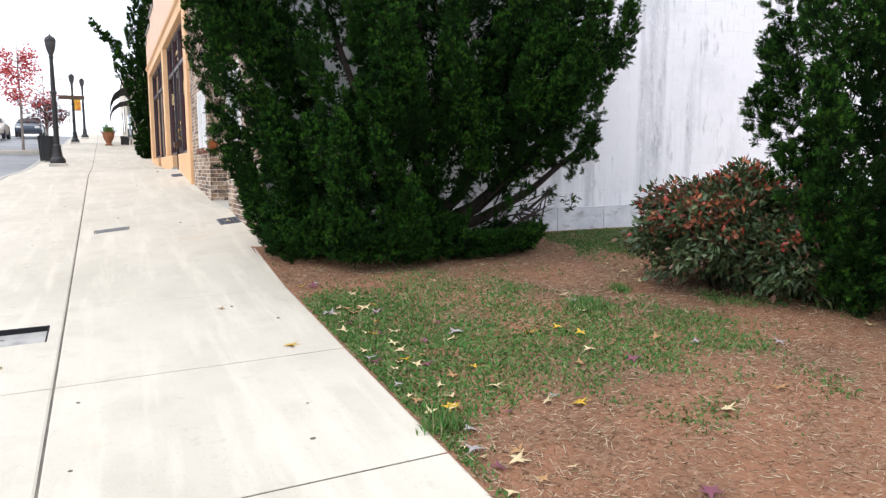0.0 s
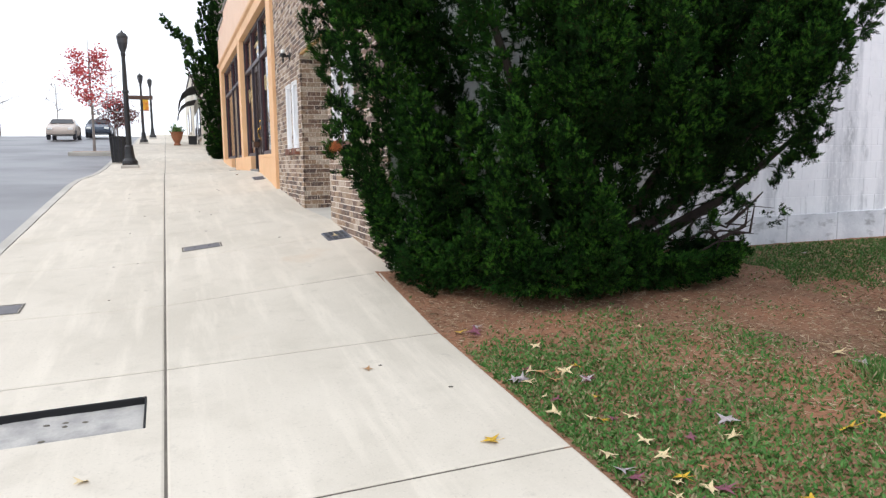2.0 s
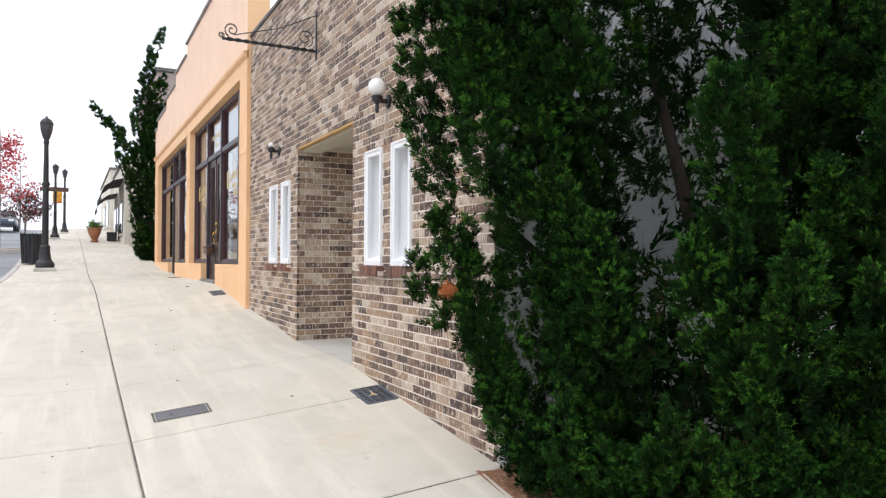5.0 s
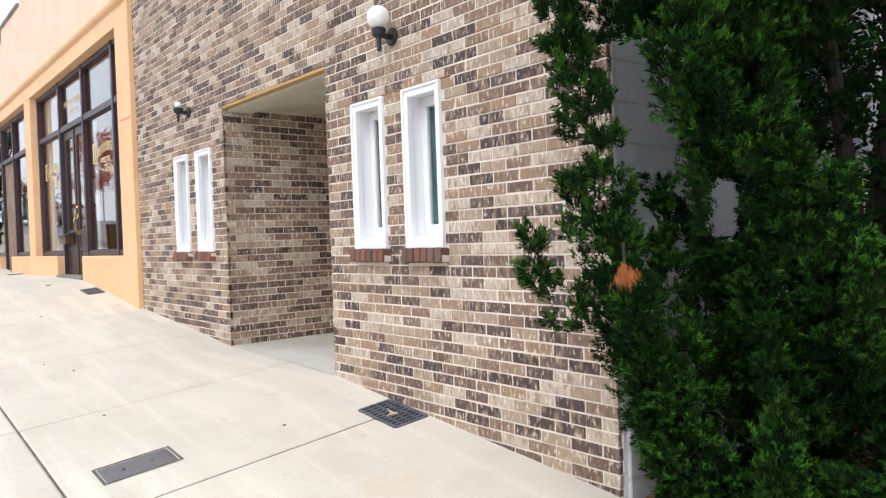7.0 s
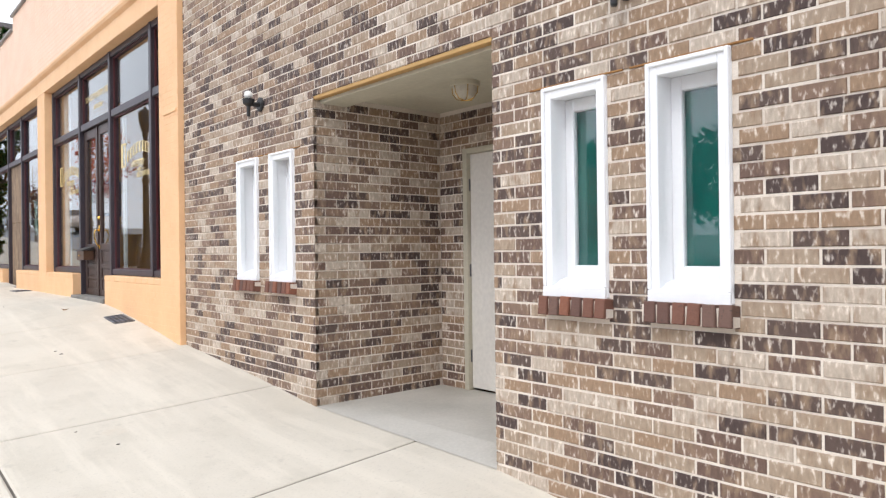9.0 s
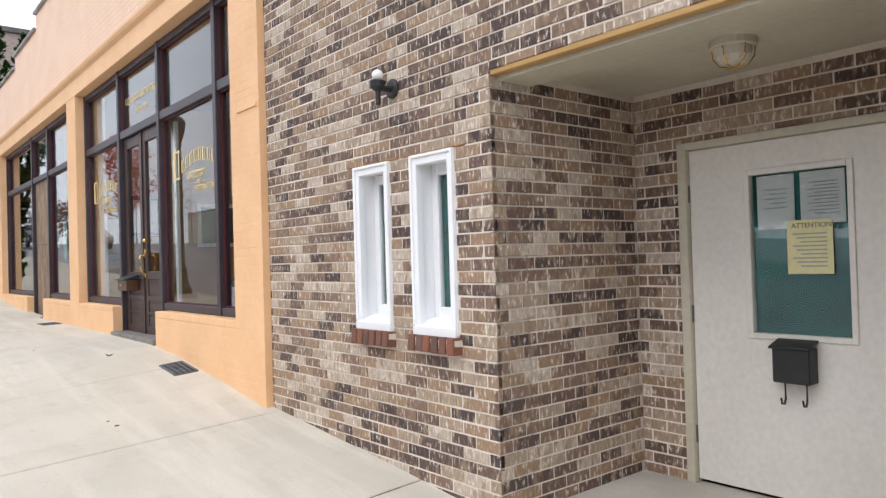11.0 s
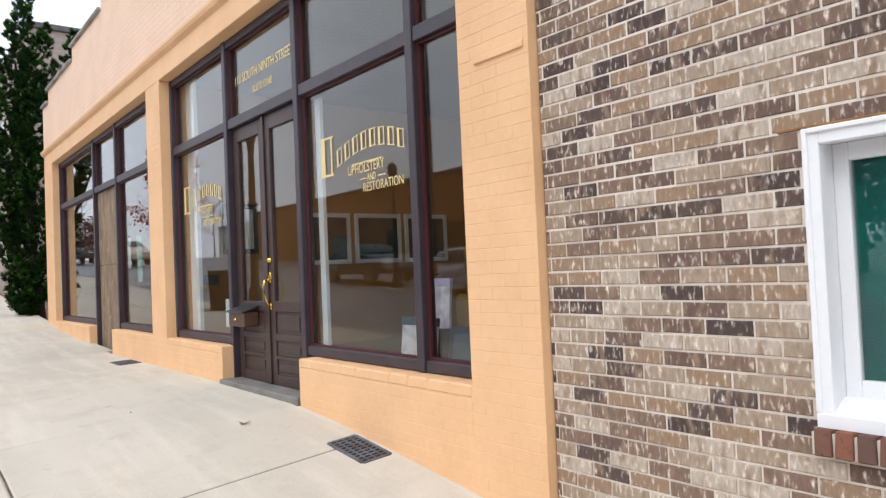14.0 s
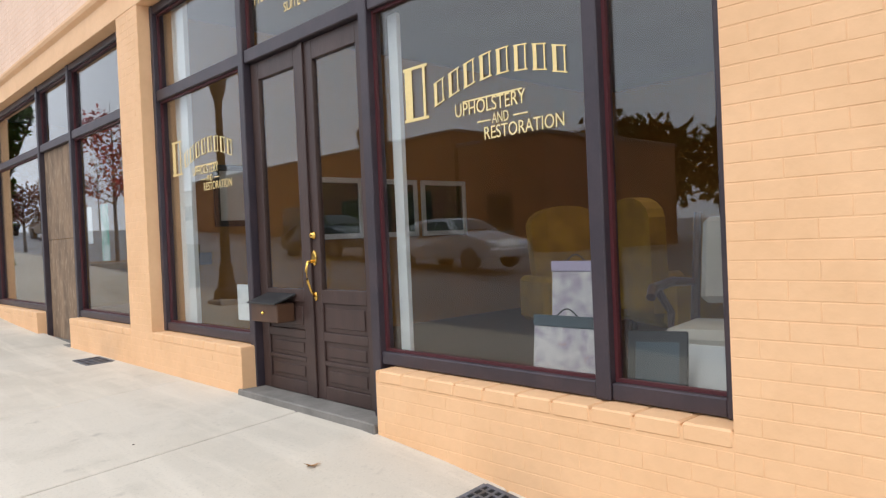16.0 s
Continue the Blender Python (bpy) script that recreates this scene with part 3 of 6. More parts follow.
def small_window(y):
    ob = thing("window_1", "tall narrow white window with teal covered glass", "window", group="narrow white windows", kind="structure")
    w, z0, z1 = W_WIDE, 0.0, W_HIGH - W_LOW
    x0 = -0.012
    part("window_frame", boxed(x0, 0.035, 0, 0.055, 0, z1, bevel=0.004), M["white"], ob)
    part("window_frame", boxed(x0, 0.035, w - 0.055, w, 0, z1, bevel=0.004), M["white"], ob)
    part("window_frame", boxed(x0, 0.035, 0.055, w - 0.055, z1 - 0.06, z1, bevel=0.004), M["white"], ob)
    for a, b, c, d in ((0.001, 0.02, 0.05, z1 - 0.001), (w - 0.02, w - 0.001, 0.05, z1 - 0.001), (0.02, w - 0.02, z1 - 0.02, z1 - 0.001)):
        part("moulding", boxed(x0 - 0.012, x0 + 0.002, a, b, c, d, bevel=0.004), M["white"], ob)
    bm = bmesh.new()
    prof = ((x0 - 0.012, 0.0), (x0 - 0.012, 0.045), (0.05, 0.075), (0.135, 0.095), (0.135, 0.0))
    a = [bm.verts.new((x, 0.004, z)) for x, z in prof]
    b = [bm.verts.new((x, w - 0.004, z)) for x, z in prof]
    for i in range(5):
        bm.faces.new((a[i], a[(i + 1) % 5], b[(i + 1) % 5], b[i]))
    bm.faces.new(list(reversed(a)))
    bm.faces.new(b)
    bmesh.ops.recalc_face_normals(bm, faces=bm.faces[:])
    part("window_sill", bm, M["white"], ob)
    for (ya, yb, za, zb) in ((0.03, 0.045, 0.05, z1 - 0.03), (w - 0.045, w - 0.03, 0.05, z1 - 0.03), (0.045, w - 0.045, z1 - 0.05, z1 - 0.03)):
        part("reveal", boxed(0.03, 0.14, ya, yb, za, zb), M["white"], ob)
    for (ya, yb, za, zb) in ((0.045, 0.098, 0.085, z1 - 0.05), (w - 0.098, w - 0.045, 0.085, z1 - 0.05), (0.098, w - 0.098, 0.085, 0.15), (0.098, w - 0.098, z1 - 0.115, z1 - 0.05)):
        part("sash", boxed(0.112, 0.15, ya, yb, za, zb, bevel=0.005), M["white"], ob)
    part("pane", boxed(0.130, 0.134, 0.094, w - 0.094, 0.146, z1 - 0.111), M["clear"], ob).visible_shadow = False
    part("blind", boxed(0.155, 0.162, 0.06, w - 0.06, 0.1, z1 - 0.06), M["teal"], ob, "teal film behind the glass")
    return ob


w0 = small_window(0)
w0.location = (FACE, WINDOWS[0], W_LOW)
for y in WINDOWS[1:]:
    copy_thing(w0, pose(FACE, y, W_LOW))

sill_brick = finish(boxed(-0.07, 0.10, 0.003, 0.0585, -0.046, 0.046, bevel=0.004), "brick", M["sill_brick"])
rs = random.Random(12)
for y in WINDOWS:
    s = thing("trim_brick_sill", "rowlock sill of red brown bricks", "sill", M["mortar"], boxed(FACE - 0.055, FACE + 0.1, y - 0.022, y + W_WIDE - 0.002 + 0.006, W_LOW - 0.088, W_LOW - 0.012), kind="structure")
    for i in range(6):
        o = part("brick", sill_brick, None, s)
        o.matrix_basis = pose(FACE + rs.uniform(-0.004, 0.004), y - 0.025 + i * 0.069, W_LOW - 0.049, rs.uniform(-2, 2), 6 + rs.uniform(-1, 1), 0)


rust = mat("rusted_steel", (0.34, 0.17, 0.05), 0.8, second=(0.22, 0.10, 0.035), scale=9, grain=50, bump=0.2)
for y in WINDOWS:
    thing("lintel", "thin rusted steel lintel over the narrow window", "lintel", rust, boxed(FACE - 0.006, FACE + 0.03, y - 0.09, y + W_WIDE + 0.09, W_HIGH + 0.001, W_HIGH + 0.010, bevel=0.002), group="window lintels", kind="structure")


def entrance_door():
    ob = thing("door_1", "cream steel door with a teal covered window", "door", kind="structure")
    x = REC_X
    for a, b, c, d in ((D1 + 0.004, D1 + 0.058, 1.165, DTOP + 0.048), (D0 - 0.058, D0 - 0.004, 1.165, DTOP + 0.048), (D0 - 0.003, D1 + 0.003, DTOP + 0.004, DTOP + 0.048)):
        part("door_frame", boxed(x - 0.02, x + 0.12, a, b, c, d, bevel=0.004), M["cream"], ob)
    leaf = bmesh.new()
    g0, g1, gz0, gz1 = 12.0, 12.5, 2.06, 2.92
    box(leaf, x + 0.02, x + 0.065, D0, g0, 1.19, DTOP)
    box(leaf, x + 0.02, x + 0.065, g1, D1, 1.19, DTOP)
    box(leaf, x + 0.02, x + 0.065, g0, g1, 1.19, gz0)
    box(leaf, x + 0.02, x + 0.065, g0, g1, gz1, DTOP)
    part("door_leaf", leaf, M["cream_door"], ob)
    for a, b, c, d in ((g0 - 0.03, g0, gz0 - 0.03, gz1 + 0.03), (g1, g1 + 0.03, gz0 - 0.03, gz1 + 0.03), (g0, g1, gz0 - 0.03, gz0), (g0, g1, gz1, gz1 + 0.03)):
        part("glazing_bead", boxed(x + 0.008, x + 0.02, a, b, c, d, bevel=0.003), M["cream_door"], ob)
    part("pane", boxed(x + 0.036, x + 0.04, g0, g1, gz0, gz1), M["clear"], ob).visible_shadow = False
    part("blind", boxed(x + 0.055, x + 0.06, g0, g1, gz0, gz1), M["teal"], ob, "teal film behind the glass")
    for z in (1.45, 2.15, 2.85):
        part("hinge", lathe(bmesh.new(), [(0.009, -0.05), (0.009, 0.05)], 8, (x + 0.012, D1 + 0.006, z)), M["plate"], ob)
    part("sheet_of_paper", boxed(x + 0.041, x + 0.043, 12.27, 12.47, 2.62, 2.91), M["paper"], ob)
    part("sheet_of_paper", boxed(x + 0.041, x + 0.043, 12.02, 12.24, 2.64, 2.91), M["paper"], ob)
    notice = part("notice", boxed(x + 0.028, x + 0.030, 12.08, 12.31, 2.38, 2.66), M["yellow_paper"], ob, "yellow paper notice")
    lines = bmesh.new()
    for k in range(9):
        box(lines, x + 0.0265, x + 0.0275, 12.11, 12.11 + 0.17 - 0.02 * (k % 3), 2.585 - k * 0.021, 2.592 - k * 0.021)
    part("print", lines, M["pale_ink"], notice)
    lines = bmesh.new()
    for k in range(10):
        box(lines, x + 0.040, x + 0.0405, 12.05, 12.2 - 0.03 * (k % 2), 2.85 - k * 0.018, 2.856 - k * 0.018)
    part("print", lines, M["pale_ink"], ob)
    lines = bmesh.new()
    for k in range(5):
        box(lines, x + 0.040, x + 0.0405, 12.31, 12.43 - 0.03 * (k % 2), 2.83 - k * 0.025, 2.836 - k * 0.025)
    part("print", lines, M["pale_ink"], ob)
    part("lettering", words("ATTENTION!", 0.036, x + 0.0262, 12.285, 2.62, M["ink"]), None, notice)
    return ob


def words(text, size, x, y, z, material, width=0.0, extrude=0.0006):
    """Raised writing on a wall that faces the street: starts at y and runs towards smaller y."""
    cu = bpy.data.curves.new("writing", "FONT")
    cu.body, cu.size, cu.extrude = text, size, extrude
    ob = bpy.data.objects.new("writing", cu)
    scene.collection.objects.link(ob)
    me = bpy.data.meshes.new_from_object(ob.evaluated_get(bpy.context.evaluated_depsgraph_get()))
    bpy.data.objects.remove(ob)
    span_x = max(v.co.x for v in me.vertices)
    k = width / span_x if width else 1.0
    me.transform(Matrix(((0, 0, -1, x), (-k, 0, 0, y), (0, 1, 0, z), (0, 0, 0, 1))))
    me.materials.clear()
    me.materials.append(material)
    return me


entrance_door()
box_2 = thing("mailbox", "black hanging mailbox on the cream door", "mailbox", M["black"], boxed(REC_X - 0.085, REC_X + 0.018, 12.17, 12.36, 1.82, 2.0, bevel=0.006))
lid = boxed(-0.12, 0.008, -0.105, 0.105, -0.006, 0.006, bevel=0.003)
lid.transform(pose(REC_X + 0.01, 12.265, 2.035, 0, -16, 0))
part("lid", lid, M["black"], box_2)
for y in (12.21, 12.32):
    part("hook", tube(bmesh.new(), [(REC_X - 0.03, y, 1.82), (REC_X - 0.03, y, 1.73), (REC_X - 0.045, y, 1.705), (REC_X - 0.07, y, 1.71), (REC_X - 0.08, y, 1.74)], 0.006, 6), M["black"], box_2)

# caged lamp in the recess
cl = thing("ceiling_lamp", "round caged lamp under the recess ceiling", "lamp", at=(2.64, 12.24, REC_TOP + 0.012))
part("base", lathe(bmesh.new(), [(0.10, -0.035), (0.105, -0.03), (0.105, 0.0)], 20), M["cream"], cl)
part("shade", lathe(bmesh.new(), [(0.02, -0.115), (0.06, -0.105), (0.08, -0.075), (0.085, -0.035)], 16), M["fabric"], cl)
for k in range(6):
    a = k * math.pi / 3
    part("cage_wire", tube(bmesh.new(), [(r * math.cos(a), r * math.sin(a), z) for r, z in ((0.095, -0.035), (0.09, -0.08), (0.06, -0.118), (0.0, -0.13))], 0.003, 5), M["brass"], cl)


def wall_lamp(y, z, globe):
    ob = thing("wall_lamp", "black wall lamp with a round white globe" if globe > 0.06 else "black wall lamp with a small bare white bulb", "lamp", group="wall lamps", at=(FACE, y, z))
    part("wall_plate", lathe(bmesh.new(), [(0.045, 0), (0.06, 0.008), (0.06, 0.02)], 16), M["black"], ob).matrix_basis = pose(-0.02, 0, 0, 0, 90, 0)
    part("arm", tube(bmesh.new(), [(-0.005, 0, 0), (-0.06, 0, -0.005), (-0.11, 0, 0.0)], 0.02, 8), M["black"], ob)
    part("holder", lathe(bmesh.new(), [(0.012, -0.11), (0.016, -0.10), (0.016, -0.03), (0.045, -0.005), (0.05, 0.03), (0.045, 0.034)], 16, (-0.11, 0, 0)), M["black"], ob)
    n = 10
    part("globe", lathe(bmesh.new(), [(max(0.003, globe * math.sin(math.pi * i / n)), 0.034 + globe * 0.95 - globe * math.cos(math.pi * i / n)) for i in range(n + 1)], 20, (-0.11, 0, 0)), M["opal"], ob, smooth=True)
    return ob


wall_lamp(10.45, 3.49, 0.078)
wall_lamp(14.06, 3.55, 0.035)

# wrought-iron sign bracket
sb = thing("sign_bracket", "black wrought iron sign bracket with scrolls", "bracket", at=(FACE, 12.5, 4.45))
part("back_bar", boxed(-0.012, 0.0, -0.02, 0.02, -0.1, 0.45, bevel=0.003), M["black"], sb)
bm = bmesh.new()
for k in range(2):
    tube(bm, [(-1.02 * i / 40, 0.011 * math.cos(i * 0.9 + k * math.pi), 0.011 * math.sin(i * 0.9 + k * math.pi)) for i in range(41)], 0.011, 6)
part("twisted_bar", bm, M["black"], sb)
part("tie_bar", tube(bmesh.new(), [(-0.005, 0, 0.40), (-0.4, 0, 0.2), (-0.9, 0, 0.05)], 0.006, 6), M["black"], sb)
for cx, cz, r, s in ((-0.13, 0.13, 0.10, 1), (-0.92, 0.10, 0.08, -1), (-1.03, 0.03, 0.035, 1)):
    part("scroll", tube(bmesh.new(), [(cx + s * r * (1 - i / 26) * math.cos(i * 0.45 - 1.2), 0, cz + r * (1 - i / 26) * math.sin(i * 0.45 - 1.2)) for i in range(22)], 0.007, 6), M["black"], sb)

# ---- painted block side wall ----
cmu = thing("wall_block_side", "white painted concrete block wall with grey stains", "wall", M["cmu"], boxed(2.26, 16, CORNER_Y + 0.004, CORNER_Y + 0.28, 0, 5.5), kind="structure")
blocks = running_bond(2.03, 16, 0.55, 5.4, course=0.2032, pitch=0.4064, joint=0.006, z_ref=0.55)
blocks = set_aside(blocks, 0.4064 - 0.006, 0.2032 - 0.006, lambda r: 4.6 < r[0] < 10.5 and r[2] < 3.6, cmu, lambda u, v, d: (u, CORNER_Y + d, v), "cmu", "block", 0.0025)
p = part("blocks", brick_mesh(blocks, lambda u, v, d: (u, CORNER_Y + d, v), 9, chamfer=0.0025), None, cmu)
p["kind"] = "stuff"
p.data.materials.append(M["cmu"])
plinth = thing("trim_plinth", "bare grey block course at the foot of the white wall", "plinth", kind="structure")
u = 2.06
while u < 15.5:
    part("block", boxed(u, u + 0.8, CORNER_Y - 0.022, CORNER_Y + 0.002, 0.5, 1.165 + 0.012 * math.sin(u * 9), bevel=0.006), M["plinth"], plinth)
    u += 0.806
thing("wall_back", "plain back wall closing the building", "wall", M["cmu"], boxed(13.8, 14, CORNER_Y + 0.3, 29, 0, 5.3), kind="structure")

# ---- peach shop front ----
PX, HEAD, SILL, TRANSOM, WX = 1.942, 4.98, 2.052, 4.165, 2.10
P_END = 29.0
peach = thing("wall_peach_front", "peach painted brick shop front", "wall", None, None, kind="structure")
body = bmesh.new()
piers = ((15.77, 16.312), (21.63, 22.16), (28.2, P_END))
bases = ((16.312, 18.37), (19.96, 21.63), (22.16, 24.1), (25.5, 28.2))
for a, b in piers:
    box(body, PX + 0.0017, PX + 0.36, a, b, 0.5, HEAD)
for a, b in bases:
    box(body, PX + 0.0017, PX + 0.30, a, b, 0.5, SILL - 0.02)
STEPS = ((15.77, 22.2, 7.1), (22.2, 24.2, 6.85), (24.2, 26.2, 6.6), (26.2, 28.4, 6.38), (28.4, P_END, 6.15))
for a, b, z in STEPS:
    box(body, PX + 0.0017, PX + 0.34, a, b, HEAD, z)
part("masonry", body, M["peach"], peach)
rects = []
for a, b in piers:
    rects += running_bond(a + 0.003, b - 0.003, 0.9, HEAD, joint=0.0042, shift=0.03)
for a, b in bases:
    rects += running_bond(a + 0.003, b - 0.003, 0.9, SILL - 0.075, joint=0.0042, shift=0.06)
upper = []
for a, b, z in STEPS:
    upper += running_bond(a + 0.003, b - 0.003, 5.33, z - 0.003, joint=0.004, shift=0.02)
p = part("bricks", brick_mesh(upper, lambda u, v, d: (PX + d, u, v), 13, chamfer=0.0014, deep=0.02, uneven=0.0006), None, peach, "pale pink painted bricks above the cornice")
p["kind"] = "stuff"
p.data.materials.append(M["peach_pale"])
rects = set_aside(rects, PITCH - 0.0042, COURSE - 0.0042, lambda r: r[0] < 18.4 and 1.3 < r[2], peach, lambda u, v, d: (PX + d, u, v), "peach", "brick", 0.0014, 0.02)
p = part("bricks", brick_mesh(rects, lambda u, v, d: (PX + d, u, v), 11, chamfer=0.0014, deep=0.02, uneven=0.0006), None, peach)
p["kind"] = "stuff"
p.data.materials.append(M["peach"])
for a, b in bases:
    bm = bmesh.new()
    u = a
    while u < b - 0.02:
        box(bm, PX - 0.004, PX + 0.24, u + 0.003, min(u + 0.2, b) - 0.003, SILL - 0.072, SILL - 0.004, bevel=0.008)
        u += 0.2032
    part("sill_course", bm, M["peach"], peach)
part("lintel", boxed(PX - 0.004, PX + 0.34, 16.32, 28.2, HEAD - 0.002, 5.26, bevel=0.006), M["peach"], peach)
cor = bmesh.new()
prof = ((PX, 5.20), (PX - 0.045, 5.235), (PX - 0.06, 5.27), (PX - 0.06, 5.30), (PX + 0.02, 5.325), (PX + 0.02, 5.20))
ra, rb = [[cor.verts.new((x, y, z)) for x, z in prof] for y in (15.77, P_END)]
for i in range(6):
    cor.faces.new((ra[i], ra[(i + 1) % 6], rb[(i + 1) % 6], rb[i]))
cor.faces.new(list(reversed(ra)))
cor.faces.new(rb)
bmesh.ops.recalc_face_normals(cor, faces=cor.faces[:])
part("cornice", cor, M["peach"], peach)
part("patch_strip", boxed(PX - 0.014, PX + 0.002, 15.80, 16.17, 3.765, 3.80, bevel=0.004), M["peach"], peach)
for a, b, z in STEPS:
    bm = bmesh.new()
    u = a
    while u < b:
        box(bm, PX - 0.05, PX + 0.4, u, min(u + 0.58, b), z, z + 0.05, bevel=0.012)
        u += 0.6
    part("coping", bm, M["coping"], peach)
thing("wall_party", "plain party wall behind the shop fronts", "wall", M["ochre"], boxed(PX + 0.36, 13.8, P_END - 0.3, P_END, 0.5, 6.1), kind="structure")
thing("roof_shop", "flat roof over the shop", "roof", M["asphalt"], boxed(PX + 0.36, 14, 15.77, P_END, 5.3, 5.4), kind="structure")
thing("ceiling_shop", "dim plaster ceiling inside the shop", "ceiling", M["ceiling"], boxed(WX + 0.08, 13.8, 15.8, P_END - 0.3, 5.02, 5.1), kind="structure")
thing("floor_shop", "dark wooden floor inside the shop", "floor", M["floorwood"], boxed(WX + 0.1, 13.8, 15.8, P_END - 0.3, 1.60, 1.74), kind="structure")
thing("wall_shop_south", "ochre painted inner wall of the shop", "wall", M["ochre"], boxed(WX + 0.2, 13.8, 15.78, 15.95, 1.7, 5.02), kind="structure")
thing("wall_shop_partition", "ochre painted partition wall of the shop", "wall", M["ochre"], boxed(WX + 0.16, 9.5, 21.9, 22.05, 1.74, 5.02), kind="structure")
thing("wall_shop_rear", "dark ochre rear wall of the shop", "wall", M["ochre"], boxed(9.5, 9.65, 15.95, P_END - 0.3, 1.74, 5.02), kind="structure")


def storefront(y0, y1, posts, door, plates):
    """A dark timber window front. posts: middles of the uprights; door: (y0, y1) of the doorway."""
    ob = thing("window_2", "dark painted timber shop window with a transom row", "window", group="shop windows", kind="structure")
    t, xa, xb = 0.075, WX - 0.035, WX + 0.065

    def member(a, b, c, d, name="window_frame", out=0.0):
        part(name, boxed(xa - out, xb, a, b, c, d, bevel=0.006), M["dark"], ob)

    ys = [y0 + t / 2, *posts, y1 - t / 2]
    member(y0 + t, y1 - t, HEAD - t - 0.004, HEAD - 0.004)
    for y in ys:
        lo = 1.72 if door and (abs(y - door[0]) < 0.1 or abs(y - door[1]) < 0.1) else SILL
        member(y - t / 2, y + t / 2, lo, HEAD - 0.004, "mullion", 0.012)
    for a, b in zip(ys, ys[1:]):
        member(a + t / 2 + 0.001, b - t / 2 - 0.001, TRANSOM - 0.05, TRANSOM + 0.045, "transom")
        is_door = door and a >= door[0] - 0.1 and b <= door[1] + 0.1
        rows = [(TRANSOM + 0.045, HEAD - t - 0.004)]
        if not is_door:
            member(a + t / 2 + 0.001, b - t / 2 - 0.001, SILL + 0.002, SILL + 0.075, "sill")
            rows.append((SILL + 0.075, TRANSOM - 0.05))
        for c, d in rows:
            part("pane", boxed(WX + 0.02, WX + 0.026, a + t / 2, b - t / 2, c, d), M["clear"], ob).visible_shadow = False
            s = 0.016
            for q in ((a + t / 2, a + t / 2 + s, c, d), (b - t / 2 - s, b - t / 2, c, d), (a + t / 2 + s, b - t / 2 - s, c, c + s), (a + t / 2 + s, b - t / 2 - s, d - s, d)):
                part("glazing_stop", boxed(WX - 0.002, WX + 0.019, *q), M["red_stop"], ob)
    return ob


storefront(16.312, 21.66, (16.93, 18.50, 19.985), (18.50, 19.985), True)
storefront(22.14, 28.25, (24.15, 25.50), (24.15, 25.50), True)


def panel_door(y0, y1, knob_side):
    ob = thing("door_2", "brown painted panelled shop door with a tall pane", "door", group="shop doors", kind="structure")
    x, z0, z1 = WX + 0.012, 1.745, TRANSOM - 0.055
    st = 0.105
    g0, g1 = y0 + st, y1 - st
    for a, b, c, d in ((y0, g0, z0, z1), (g1, y1, z0, z1), (g0, g1, z1 - 0.13, z1), (g0, g1, 2.38, 2.47), (g0, g1, z0, z0 + 0.09), (g0, g1, 2.13, 2.19), (g0, g1, 1.97, 2.0)):
        part("rail", boxed(x, x + 0.045, a, b, c, d, bevel=0.004), M["door_wood"], ob)
    for c, d in ((z0 + 0.09, 1.97), (2.0, 2.13), (2.19, 2.38)):
        part("panel", boxed(x + 0.014, x + 0.03, g0, g1, c, d, bevel=0.003), M["door_wood"], ob)
        bm = boxed(x + 0.006, x + 0.016, g0 + 0.035, g1 - 0.035, c + 0.03, d - 0.03, bevel=0.004)
        part("raised_field", bm, M["door_wood"], ob)
    part("pane", boxed(x + 0.02, x + 0.026, g0, g1, 2.47, z1 - 0.13), M["clear"], ob).visible_shadow = False
    return ob


d_right = panel_door(18.545, 19.235, 1)
d_left = panel_door(19.25, 19.94, 0)
part("astragal", boxed(WX - 0.004, WX + 0.012, 19.22, 19.265, 1.745, TRANSOM - 0.055, bevel=0.003), M["door_wood"], d_right)
ky = 19.195
kx = WX + 0.01
bolt = part("deadbolt", lathe(bmesh.new(), [(0.0285, 0), (0.0285, 0.006), (0.018, 0.012), (0.018, 0.022), (0.012, 0.024)], 16), M["brass"], d_right, "polished brass deadbolt", True)
bolt.matrix_basis = pose(kx, ky, 2.83, 0, -90, 0)
hs = part("handle", tube(bmesh.new(), [(kx - 0.01, ky, 2.66), (kx - 0.055, ky, 2.655), (kx - 0.07, ky, 2.60), (kx - 0.062, ky, 2.53), (kx - 0.035, ky, 2.46), (kx - 0.008, ky, 2.43)], [0.012, 0.01, 0.009, 0.009, 0.008, 0.01], 10), M["brass"], d_right, "polished brass pull handle", True)
for z, r in ((2.68, 0.03), (2.425, 0.018)):
    o = part("escutcheon", lathe(bmesh.new(), [(r, 0), (r, 0.005), (r * 0.7, 0.01)], 14), M["brass"], d_right, "polished brass plate")
    o.matrix_basis = pose(kx, ky, z, 0, -90, 0) @ Matrix.Diagonal((1.7, 1, 1, 1))
mb = thing("mailbox", "bronze letter box with a dark sloping lid", "mailbox", M["walnut"], boxed(WX - 0.13, WX + 0.008, 19.47, 19.83, 2.245, 2.375, bevel=0.006))
lid = boxed(-0.175, 0.01, -0.195, 0.195, -0.006, 0.006, bevel=0.003)
lid.transform(pose(WX + 0.01, 19.65, 2.43, 0, -18, 0))
part("lid", lid, M["black"], mb)
part("knob", lathe(bmesh.new(), [(0.008, 0), (0.012, 0.01), (0.004, 0.02)], 10), M["brass"], mb).matrix_basis = pose(WX - 0.13, 19.65, 2.31, 0, -90, 0)
step = thing("door_step", "worn grey stone step under the shop doors", "step", M["slate"], boxed(PX - 0.02, WX + 0.1, 18.38, 20.0, 1.62, 1.742, bevel=0.008), kind="structure")
board = thing("boarded_door", "weathered plywood sheet closing the second doorway", "board", None, None)
